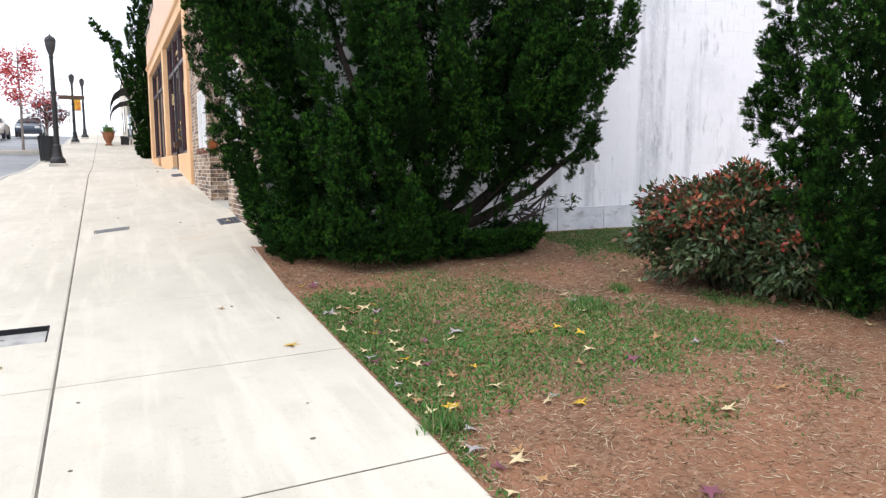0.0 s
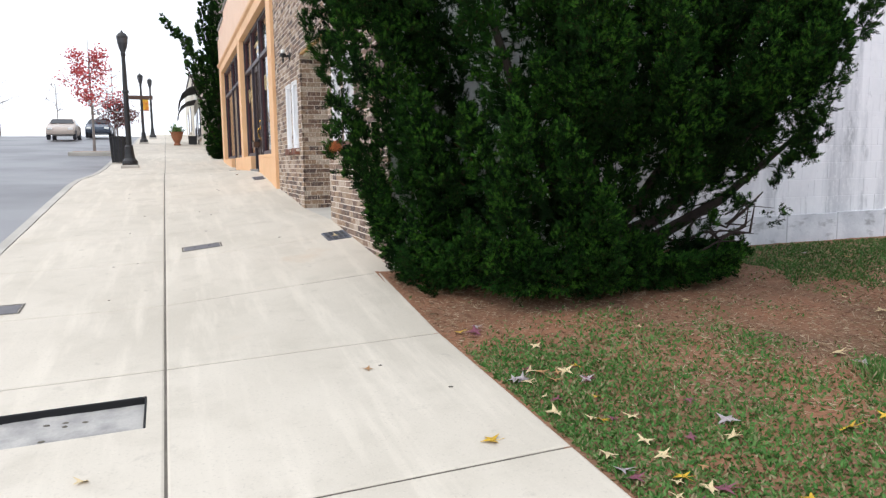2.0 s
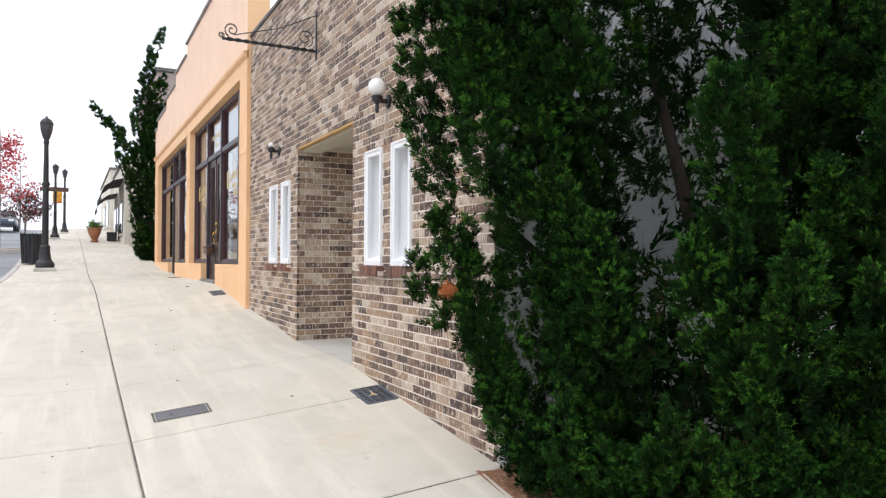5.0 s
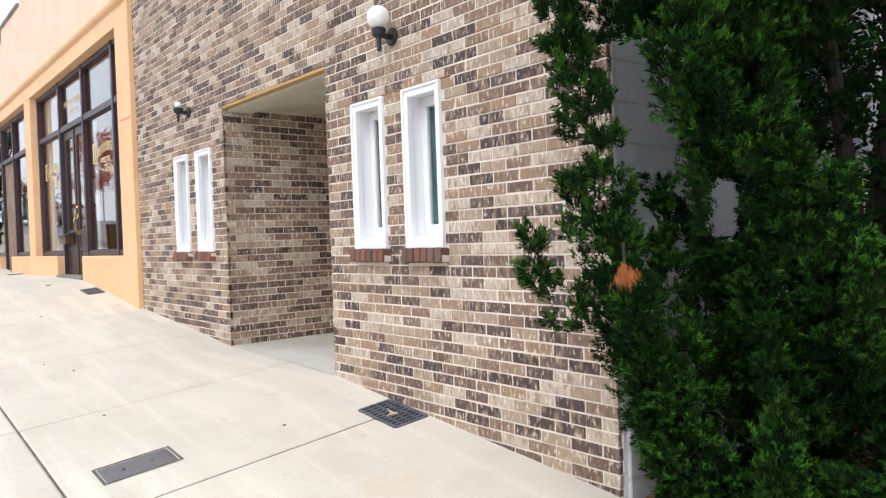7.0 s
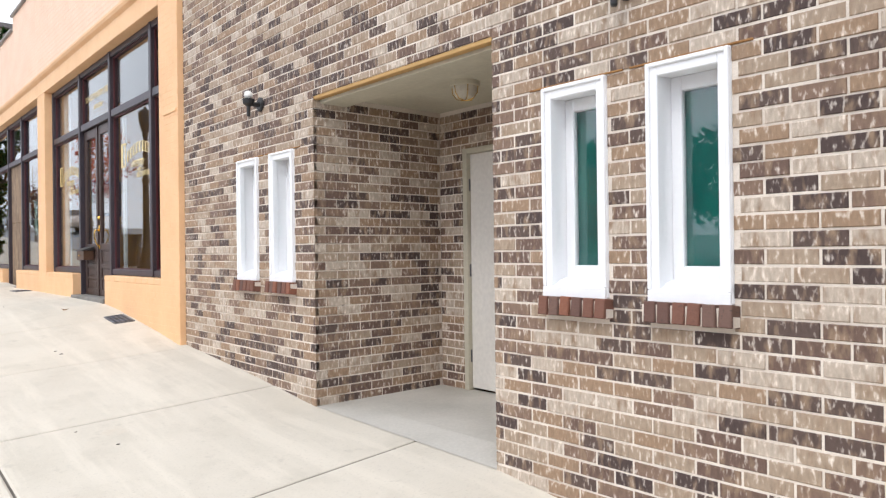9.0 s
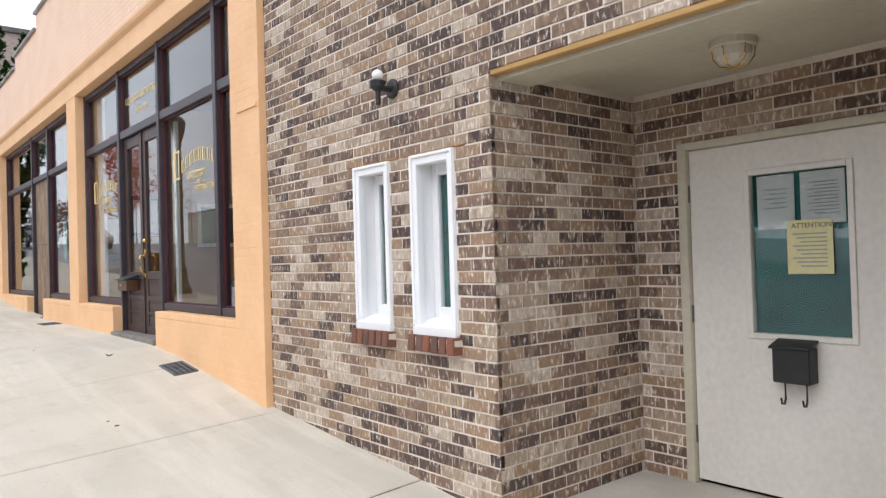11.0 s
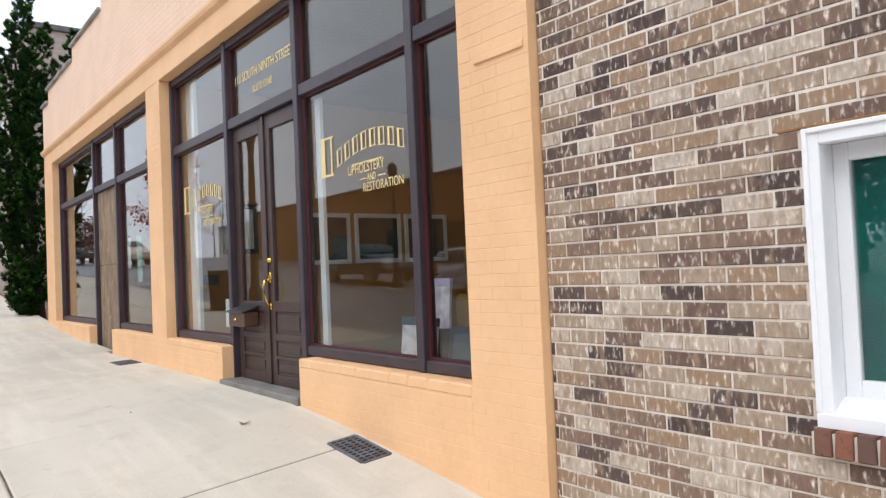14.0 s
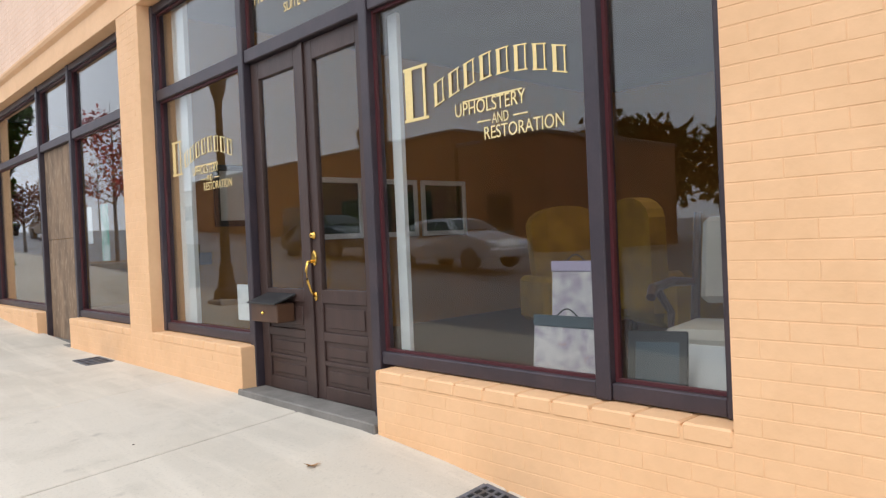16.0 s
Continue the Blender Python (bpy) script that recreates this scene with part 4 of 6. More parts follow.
part("plywood", boxed(WX + 0.012, WX + 0.03, 24.195, 25.455, 2.98, TRANSOM - 0.055, bevel=0.002), M["plywood"], board)
part("plywood", boxed(WX + 0.015, WX + 0.033, 24.195, 25.455, 1.72, 2.975, bevel=0.002), M["plywood"], board)
thing("door_step", "worn concrete step under the boarded doorway", "step", M["slate"], boxed(PX - 0.02, WX + 0.1, 24.1, 25.5, 1.6, 1.725, bevel=0.008), kind="structure")

# window lettering
gx = WX + 0.0165


def letter_shape(y, z, w, tall, thick, lean):
    """One gold letter-sized shape: a heavy and a thin upright joined by slim bars."""
    bm = bmesh.new()
    for a, b, c, d in ((0.06, 0.06 + thick, 0.05, 0.95), (0.80, 0.90, 0.05, 0.95), (0, 1, 0, 0.055), (0, 1, 0.945, 1)):
        box(bm, gx, gx + 0.0012, y - w * b, y - w * a, z + tall * c, z + tall * d)
    for v in bm.verts:
        v.co.z -= lean * (v.co.y - y)
    return bm


def shop_sign(y_start, scale=1.0):
    ob = thing("window_lettering", "gold leaf trade lettering on the shop window", "sign", group="window letterings")
    part("initial", letter_shape(y_start, 3.425, 0.20, 0.30, 0.3, 0.0), M["gold"], ob)
    for i in range(8):
        f = i / 7
        part("letter_shape", letter_shape(y_start - 0.245 - 0.114 * i, 3.475 + 0.115 * math.sin(f * 2.35) - 0.05 * f, 0.085, 0.125, 0.26, 0.30 * math.cos(f * 2.6)), M["gold"], ob)
    part("flourish", boxed(gx, gx + 0.0012, y_start - 0.86 * scale, y_start - 0.46 * scale, 3.462, 3.470), M["gold"], ob)
    part("lettering", words("UPHOLSTERY", 0.098 * scale, gx, y_start - 0.40 * scale, 3.395, M["gold"], 0.48 * scale), None, ob)
    part("lettering", words("AND", 0.075 * scale, gx, y_start - 0.66 * scale, 3.328, M["gold"], 0.11 * scale), None, ob)
    part("lettering", words("RESTORATION", 0.092 * scale, gx, y_start - 0.60 * scale, 3.255, M["gold"], 0.50 * scale), None, ob)
    for a in (0.56, 0.80):
        part("scroll", boxed(gx, gx + 0.0012, y_start - (a + 0.09) * scale, y_start - a * scale, 3.345, 3.352), M["gold"], ob)
    return ob


shop_sign(18.22)
shop_sign(21.42)
num = thing("window_lettering", "gold leaf street address on the transom pane", "sign", group="window letterings")
part("lettering", words("113 SOUTH NINTH STREET", 0.125, gx, 19.86, 4.52, M["gold"], 1.25), None, num)
part("lettering", words("SUITE ONE", 0.09, gx, 19.45, 4.37, M["gold"], 0.42), None, num)

# ---- inside the shop ----


def picture(x, z, w, h, label, inner):
    ob = thing("picture_frame", label, "picture", group="pictures on the ochre wall", at=(x, 21.9, z))
    for a, b, c, d in ((-w / 2, -w / 2 + 0.06, -h / 2, h / 2), (w / 2 - 0.06, w / 2, -h / 2, h / 2), (-w / 2 + 0.06, w / 2 - 0.06, -h / 2, -h / 2 + 0.06), (-w / 2 + 0.06, w / 2 - 0.06, h / 2 - 0.06, h / 2)):
        part("frame", boxed(a, b, -0.035, -0.002, c, d, bevel=0.005), M["white"] if inner == "art" else M["black"], ob)
    part("artwork", boxed(-w / 2 + 0.06, w / 2 - 0.06, -0.016, -0.01, -h / 2 + 0.06, h / 2 - 0.06), M["art"] if inner == "art" else M["paper"], ob)
    return ob


M["art"] = mat("dark_landscape", (0.012, 0.03, 0.018), 0.5, second=(0.05, 0.075, 0.02), scale=2.2, grain=9, third=(0.10, 0.12, 0.06), amount=0.1, bump=0)
for x in (4.15, 5.0, 5.85):
    picture(x, 3.17, 0.78, 0.70, "dark landscape print in a pale frame", "art")
picture(2.95, 3.30, 0.48, 0.62, "white certificate in a black frame", "paper")
thing("wall_plate", "grey metal switch plate on the ochre wall", "switch", M["plate"], boxed(2.42, 2.66, 21.885, 21.9, 2.62, 2.74, bevel=0.003))
hang = thing("white_tag", "white card hanging inside the window", "card", M["paper"], boxed(2.17, 2.178, 20.2, 20.42, 2.20, 2.48))
for y in (16.5, 21.5):
    thing("curtain", "white sheer curtain strip at the window edge", "curtain", M["paper"], boxed(WX + 0.10, WX + 0.14, 21.25, 21.5, 2.05, 4.95) if y > 20 else boxed(WX + 0.10, WX + 0.13, 18.36, 18.44, 2.1, 4.1))


def leg_shape(bm, x, y, z0, z1, r0=0.018, r1=0.026):
    tube(bm, [(x, y, z0), (x + 0.01, y, (z0 + z1) / 2), (x, y, z1)], [r0, (r0 + r1) / 2, r1], 8)


def wing_chair(x, y, turn, material, label):
    ob = thing("armchair", label, "chair", at=(x, y, 1.74))
    ob.rotation_euler = (0, 0, radians(turn))
    part("seat", boxed(-0.32, 0.32, -0.3, 0.3, 0.30, 0.48, bevel=0.05), material, ob)
    bm = bmesh.new()
    n = 9
    f = [bm.verts.new((0.34 * math.cos(math.pi * i / (n - 1)) * (1.0 if i in (0, n - 1) else 0.98), 0.30, 1.12 + 0.16 * math.sin(math.pi * i / (n - 1)))) for i in range(n)] + [bm.verts.new((-0.30, 0.26, 0.42)), bm.verts.new((0.30, 0.26, 0.42))]
    face = bm.faces.new(f)
    r = bmesh.ops.extrude_face_region(bm, geom=[face])
    for v in r["geom"]:
        if isinstance(v, bmesh.types.BMVert):
            v.co.y += 0.13
    bmesh.ops.recalc_face_normals(bm, faces=bm.faces[:])
    part("backrest", bm, material, ob)
    for s in (-1, 1):
        part("armrest", boxed(s * 0.40 - 0.06, s * 0.40 + 0.06, -0.28, 0.34, 0.30, 0.68, bevel=0.04), material, ob)
        for yy in (-0.25, 0.28):
            bm = bmesh.new()
            leg_shape(bm, s * 0.33, yy, 0.0, 0.31)
            part("leg", bm, M["walnut"], ob)
    return ob


def open_armchair(x, y, turn):
    ob = thing("armchair", "carved walnut armchair with a cream upholstered seat", "chair", at=(x, y, 1.74))
    ob.rotation_euler = (0, 0, radians(turn))
    part("seat", boxed(-0.29, 0.29, -0.28, 0.28, 0.40, 0.52, bevel=0.045), M["fabric"], ob)
    part("seat_rail", boxed(-0.28, 0.28, -0.27, 0.27, 0.33, 0.40, bevel=0.01), M["walnut"], ob)
    b = boxed(-0.24, 0.24, -0.04, 0.04, 0.0, 0.50, bevel=0.035)
    b.transform(pose(0, 0.30, 0.60, -12, 0, 0))
    part("backrest", b, M["fabric"], ob)
    for s in (-1, 1):
        bm = bmesh.new()
        tube(bm, [(s * 0.27, 0.29, 0.0), (s * 0.27, 0.27, 0.45), (s * 0.27, 0.40, 1.12)], [0.022, 0.028, 0.022], 8)
        part("back_post", bm, M["walnut"], ob)
        part("arm", tube(bmesh.new(), [(s * 0.28, 0.32, 0.72), (s * 0.32, 0.05, 0.74), (s * 0.33, -0.2, 0.72), (s * 0.32, -0.26, 0.68)], [0.02, 0.028, 0.03, 0.026], 8), M["walnut"], ob)
        part("arm_support", tube(bmesh.new(), [(s * 0.32, -0.16, 0.71), (s * 0.29, -0.05, 0.58), (s * 0.28, -0.12, 0.38)], 0.022, 8), M["walnut"], ob)
        bm = bmesh.new()
        leg_shape(bm, s * 0.26, -0.25, 0.0, 0.35, 0.02, 0.032)
        part("leg", bm, M["walnut"], ob)
    return ob


wing_chair(4.5, 18.78, -30, M["mustard"], "mustard velvet wing chair with a curved top")
wing_chair(4.6, 17.95, 60, M["mustard"], "mustard velvet armchair standing further inside")
open_armchair(3.1, 16.85, -80)
table = thing("display_table", "low dark wooden display bench behind the window", "table", None, None)
part("tabletop", boxed(2.25, 2.75, 16.95, 18.1, 1.97, 2.0, bevel=0.004), M["walnut"], table)
for x in (2.29, 2.71):
    for y in (17.0, 18.05):
        part("leg", boxed(x - 0.02, x + 0.02, y - 0.02, y + 0.02, 1.74, 1.97), M["walnut"], table)


def sample_book(y, z, w, h, x, lean, label, band):
    ob = thing("sample_book", label, "fabric sample", group="fabric sample books", at=(x, y, z))
    ob.rotation_euler = (0, radians(lean), 0)
    part("swatch", boxed(-0.012, 0.012, -w / 2, w / 2, 0, h * 0.84, bevel=0.003), M["floral"], ob)
    part("header", boxed(-0.016, 0.016, -w / 2 - 0.005, w / 2 + 0.005, h * 0.84, h, bevel=0.003), band, ob)
    part("handle", tube(bmesh.new(), [(0, -0.06 + 0.12 * i / 8, h + 0.035 * math.sin(math.pi * i / 8)) for i in range(9)], 0.004, 5), M["black"], ob)
    return ob


M["header_grey"] = mat("slate_card", (0.05, 0.075, 0.09), 0.6, grain=30, bump=0)
M["lilac"] = mat("lilac_card", (0.42, 0.36, 0.48), 0.6, grain=30, bump=0)
M["teal_card"] = mat("teal_fabric", (0.05, 0.25, 0.34), 0.8, second=(0.02, 0.12, 0.18), scale=12, grain=40, bump=0)
sample_book(17.34, 2.0, 0.40, 0.36, 2.33, 6, "floral sample book with a slate grey header", M["header_grey"])
sample_book(17.48, 2.26, 0.30, 0.36, 2.62, 4, "floral sample book with a lilac header", M["lilac"])
stand = thing("book_stand", "small dark stand holding a sample book", "stand", M["walnut"], boxed(2.5, 2.72, 17.32, 17.64, 2.0, 2.26, bevel=0.006))
thing("folded_fabric", "folded teal patterned fabric on the bench", "fabric", M["teal_card"], boxed(2.27, 2.42, 16.97, 17.2, 2.0, 2.05, bevel=0.02))
fr = boxed(-0.015, 0.015, -0.13, 0.13, 0, 0.34, bevel=0.004)
pf = thing("small_frame", "dark photo frame leaning on the window sill", "frame", M["black"], fr, at=(2.32, 16.83, 1.98))
pf.rotation_euler = (0, radians(14), radians(20))
part("photo", boxed(-0.0175, -0.016, -0.095, 0.095, 0.05, 0.29), M["header_grey"], pf)
mag = boxed(-0.02, 0.02, -0.17, 0.17, 0, 0.26, bevel=0.004)
mg = thing("brochure_stack", "stack of printed brochures leaning inside the window", "brochure", M["paper"], mag, at=(2.52, 16.78, 1.98))
mg.rotation_euler = (0, radians(20), 0)
bench2 = thing("display_ledge", "dark ledge behind the corner pane", "shelf", M["walnut"], boxed(2.2, 2.7, 16.36, 16.9, 1.74, 1.98, bevel=0.004))
down = thing("downlight", "small round recessed ceiling light, lit", "lamp", at=(4.6, 17.9, 5.018))
M["lit"] = bpy.data.materials.new("lit_lens")
M["lit"].use_nodes = True
M["lit"].node_tree.nodes["Principled BSDF"].inputs["Emission Color"].default_value = (1.0, 0.82, 0.6, 1)
M["lit"].node_tree.nodes["Principled BSDF"].inputs["Emission Strength"].default_value = 12
part("lens", lathe(bmesh.new(), [(0.05, -0.004), (0.05, 0.0)], 16), M["lit"], down)
part("ring", lathe(bmesh.new(), [(0.055, -0.006), (0.075, -0.004), (0.075, 0.0), (0.055, 0.0)], 16, cap=False), M["white"], down)
spot = new("shop_light", bpy.data.lights.new("shop_light", "POINT"))
spot.data.energy, spot.data.color, spot.data.shadow_soft_size = 24, (1.0, 0.84, 0.62), 0.08
spot.location = (4.6, 17.9, 4.9)

# posters in the second window
M["poster_green"] = mat("green_poster", (0.03, 0.30, 0.16), 0.6, second=(0.5, 0.55, 0.5), scale=5, grain=20, bump=0)
for y, z, w, h, mm, lab in ((23.35, 3.0, 0.24, 0.62, M["poster_green"], "green printed poster taped inside the window"), (23.85, 3.1, 0.16, 0.42, M["paper"], "white paper notice taped inside the window")):
    thing("poster", lab, "poster", mm, boxed(WX + 0.04, WX + 0.043, y - w / 2, y + w / 2, z - h / 2, z + h / 2), group="window posters")

# ---- plants ----


def raw_mesh(name, verts, tris, material):
    """A mesh from numpy vertices and triangles."""
    me = bpy.data.meshes.new(name)
    n = len(tris)
    me.vertices.add(len(verts))
    me.vertices.foreach_set("co", verts.astype(np.float32).ravel())
    me.loops.add(n * 3)
    me.loops.foreach_set("vertex_index", tris.astype(np.int32).ravel())
    me.polygons.add(n)
    me.polygons.foreach_set("loop_start", np.arange(n, dtype=np.int32) * 3)
    me.update(calc_edges=True)
    me.materials.append(material)
    return me


def blades(points, dirs, lens, wides, rs, name, material, fold=0.25):
    """Many small pointed leaves as one mesh: base points, directions, lengths and widths (numpy arrays)."""
    n = len(points)
    dirs = dirs / np.linalg.norm(dirs, axis=1, keepdims=True)
    rnd = rs.normal(size=(n, 3))
    side = np.cross(dirs, rnd)
    side /= np.linalg.norm(side, axis=1, keepdims=True) + 1e-9
    up = np.cross(side, dirs)
    L, W = lens[:, None], wides[:, None]
    base = points
    mid = points + dirs * L * 0.45 + up * W * fold
    tip = points + dirs * L
    v = np.empty((n, 4, 3))
    v[:, 0], v[:, 1], v[:, 2], v[:, 3] = base, mid + side * W / 2, tip, mid - side * W / 2
    k = np.arange(n) * 4
    faces = np.concatenate([np.stack([k, k + 1, k + 2], 1), np.stack([k, k + 2, k + 3], 1)])
    return raw_mesh(name, v.reshape(-1, 3), faces, material)


def puffs(centres, axes, size, rs, per=14, name="foliage", material=None, wide=0.12, spread=0.9):
    """Tufts of fine needles: round each centre a half ball of thin triangles that open along its axis."""
    c, s = np.repeat(centres, per, 0), np.repeat(size, per)[:, None]
    a = np.repeat(axes / np.linalg.norm(axes, axis=1, keepdims=True), per, 0)
    off = rs.normal(size=c.shape)
    off /= np.linalg.norm(off, axis=1, keepdims=True)
    d = a * (1.15 - 0.45 * spread) + off * spread * 0.85
    d /= np.linalg.norm(d, axis=1, keepdims=True)
    base = c + (off + a * 0.5) * s * rs.uniform(0.0, 0.75, (len(c), 1))
    side = np.cross(d, rs.normal(size=c.shape))
    side /= np.linalg.norm(side, axis=1, keepdims=True) + 1e-9
    L, W = s * rs.uniform(0.42, 0.78, (len(c), 1)), s * wide * rs.uniform(0.7, 1.3, (len(c), 1))
    v = np.stack([base - side * W / 2, base + side * W / 2, base + d * L], 1).reshape(-1, 3)
    return raw_mesh(name, v, np.arange(len(v)).reshape(-1, 3), material)


def sprig_needles(base, dirs, lens, per, rs, long=0.026, wide=0.009, fat=0.016):
    """Needles laid along short twigs: arrays of bases, directions and lengths give one row of triangles."""
    n = len(base)
    dirs = dirs / np.linalg.norm(dirs, axis=1, keepdims=True)
    b, d, l = np.repeat(base, per, 0), np.repeat(dirs, per, 0), np.repeat(lens, per)[:, None]
    u = rs.uniform(0.0, 1.0, (n * per, 1)) ** 0.85
    out = rs.normal(size=b.shape)
    out -= d * (out * d).sum(1, keepdims=True)
    out /= np.linalg.norm(out, axis=1, keepdims=True) + 1e-9
    p = b + d * l * u + out * fat * (1.05 - u) * rs.uniform(0.3, 1.0, (n * per, 1))
    nd = d * 0.85 + out * rs.uniform(0.25, 0.85, (n * per, 1))
    nd /= np.linalg.norm(nd, axis=1, keepdims=True)
    side = np.cross(nd, rs.normal(size=b.shape))
    side /= np.linalg.norm(side, axis=1, keepdims=True) + 1e-9
    L, W = long * rs.uniform(0.7, 1.4, (n * per, 1)), wide * rs.uniform(0.7, 1.3, (n * per, 1))
    tri = np.stack([p - side * W / 2, p + side * W / 2, p + nd * L], 1)
    return tri, u[:, 0]


def plume_sprigs(path, radius, count, rs, twig, fan=5):
    """Twigs in tufts round a bent plume that tapers to a flame-shaped tip: bases, directions, lengths, and how far along each sits."""
    path = np.array(path, float)
    count = max(5, count // fan)
    t = np.sort(rs.uniform(0, 1, count)) ** 0.85
    seg = t * (len(path) - 1)
    i = np.minimum(seg.astype(int), len(path) - 2)
    f = (seg - i)[:, None]
    p = path[i] * (1 - f) + path[i + 1] * f
    ax = path[i + 1] - path[i]
    ax /= np.linalg.norm(ax, axis=1, keepdims=True)
    out = rs.normal(size=(count, 3))
    out -= ax * (out * ax).sum(1, keepdims=True)
    out /= np.linalg.norm(out, axis=1, keepdims=True)
    env = radius * (1.0 - t ** 2.8) ** 0.7 * np.minimum(1.0, 0.35 + t * 2.5) * rs.uniform(0.55, 1.05, count)
    base = p + out * (env * 0.62)[:, None]
    base, out, ax, t = (np.repeat(q, fan, 0) for q in (base, out, ax, t))
    d = ax * 0.6 + out * 0.75 + np.array([0, 0, 0.35]) + rs.normal(size=out.shape) * 0.34
    base = base + rs.normal(size=out.shape) * 0.012
    return base, d, twig * rs.uniform(0.55, 1.15, len(t)) * (1 - 0.25 * t), t


def juniper(label, base, plumes, limbs, seed, twig, per, density, core=None, keep=None, long=0.026, wide=0.009, fat=0.016):
    """plumes: (path, radius). Older needles, darkened to carry the crown's shade, and new twig tips, brightened as if
    lit, are two parts; core: (count, low corner, high corner).
    """
    ob = thing("juniper", label, "shrub", at=(0, 0, 0))
    rs = np.random.default_rng(seed)
    old_shaded, fresh_lit = [], []
    for path, radius in plumes:
        length = sum(math.dist(a, b) for a, b in zip(path, path[1:]))
        b, d, l, t = plume_sprigs(path, radius, max(24, int(density * radius * length)), rs, twig)
        if keep:
            ok = np.array([keep(*q) for q in b + d * l[:, None] * 0.6])
            b, d, l, t = b[ok], d[ok], l[ok], t[ok]
        if len(b) == 0:
            continue
        tri, u = sprig_needles(b, d, l, per, rs, long, wide, fat)
        # outer twig halves away from the plume's root take the brightened, lit-looking colour
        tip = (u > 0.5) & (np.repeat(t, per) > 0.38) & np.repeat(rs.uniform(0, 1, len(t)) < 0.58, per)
        old_shaded.append(tri[~tip]), fresh_lit.append(tri[tip])
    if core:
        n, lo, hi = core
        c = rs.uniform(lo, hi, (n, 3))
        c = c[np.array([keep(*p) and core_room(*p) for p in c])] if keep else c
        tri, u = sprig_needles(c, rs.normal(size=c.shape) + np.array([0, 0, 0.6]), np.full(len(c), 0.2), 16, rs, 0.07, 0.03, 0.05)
        old_shaded.append(tri)
    for name, rows, material in (("crown", old_shaded, "green"), ("new_growth", fresh_lit, "green_tip")):
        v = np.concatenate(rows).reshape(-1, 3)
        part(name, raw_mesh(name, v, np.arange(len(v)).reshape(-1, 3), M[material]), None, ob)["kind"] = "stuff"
    for path, r0 in limbs:
        part("limb", tube(bmesh.new(), path, [r0 * (1 - 0.75 * i / (len(path) - 1)) for i in range(len(path))], 8), M["bark"], ob)
    return ob


M["bark"] = mat("juniper_bark", (0.042, 0.029, 0.022), 0.9, second=(0.024, 0.017, 0.014), scale=6, grain=40, stretch=(2, 2, 0.4), bump=0.6)
# needles darkened for shade inside the crown, new tips brightened for its lit outside
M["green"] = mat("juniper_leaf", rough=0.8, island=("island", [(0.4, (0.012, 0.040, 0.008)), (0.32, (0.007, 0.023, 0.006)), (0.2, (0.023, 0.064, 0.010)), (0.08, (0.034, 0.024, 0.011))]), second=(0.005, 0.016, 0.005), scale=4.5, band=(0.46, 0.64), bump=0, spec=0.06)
M["green_tip"] = mat("juniper_lit_growth", rough=0.75, island=("island", [(0.4, (0.046, 0.142, 0.015)), (0.35, (0.029, 0.098, 0.013)), (0.25, (0.072, 0.168, 0.017))]), second=(0.016, 0.058, 0.009), scale=3.5, band=(0.42, 0.62), bump=0, spec=0.08)

rj = random.Random(21)
ROOT = (3.75, 8.1, 0.72)
LEVELS = (0.8, 1.3, 1.75, 2.5, 3.3, 5.2)
# reach of the crown round its root, by bearing in degrees (0 = along the block wall, -90 = towards the lawn)
REACH = ((-180, (1.75, 1.9, 2.12, 2.4, 2.6, 2.3)), (-135, (1.55, 1.7, 1.85, 2.0, 2.1, 1.7)), (-90, (0.95, 1.1, 1.35, 1.6, 1.6, 1.2)),
         (-40, (1.4, 1.62, 1.95, 2.2, 2.3, 1.8)), (0, (1.4, 1.65, 2.1, 2.35, 2.5, 2.0)))


def reach(bearing, z):
    return float(np.interp(bearing, [r[0] for r in REACH], [np.interp(z, LEVELS, r[1]) for r in REACH]))


def in_gap(x, y, z):
    """Openings in the crown through which the block wall shows."""
    k = (y - 6.48) / (x + 0.79) if x > 1.5 else 0
    if (0.68 < k < 0.82 and 2.4 < z < 2.95) or (0.57 < k < 0.64 and 2.08 < z < 2.38):
        return True
    return 3.05 < x < 3.5 and y > 7.0 and 1.5 < z < 1.9 and abs(x - 3.0 - 0.22 * (y - 7.0)) < 0.24


def crown_room(x, y, z):
    if x > 1.97 and y > 8.66 or z < lawn_z(max(x, 2.0), y) + 0.02 or in_gap(x, y, z):
        return False
    return not (hollow(x, y, z) and noise.noise(Vector((x * 2.6, y * 2.6, z * 4.2))) < 0.30)


def hollow(x, y, z):
    """The open space under the spreading limbs, on the side away from the street."""
    r = math.hypot(x - ROOT[0], y - ROOT[1])
    return x > ROOT[0] + 0.1 and 1.03 < z < 1.25 + 0.28 * r


def core_room(x, y, z):
    r, a = math.hypot(x - ROOT[0], y - ROOT[1]), math.degrees(math.atan2(min(y - ROOT[1], -0.001), x - ROOT[0]))
    return r < reach(a, z) - 0.42 and z > 0.95 and not (x < 2.75 and z > 2.1) and not (x > 3.9 and z < 1.75 + (x - 3.9) * 0.3)


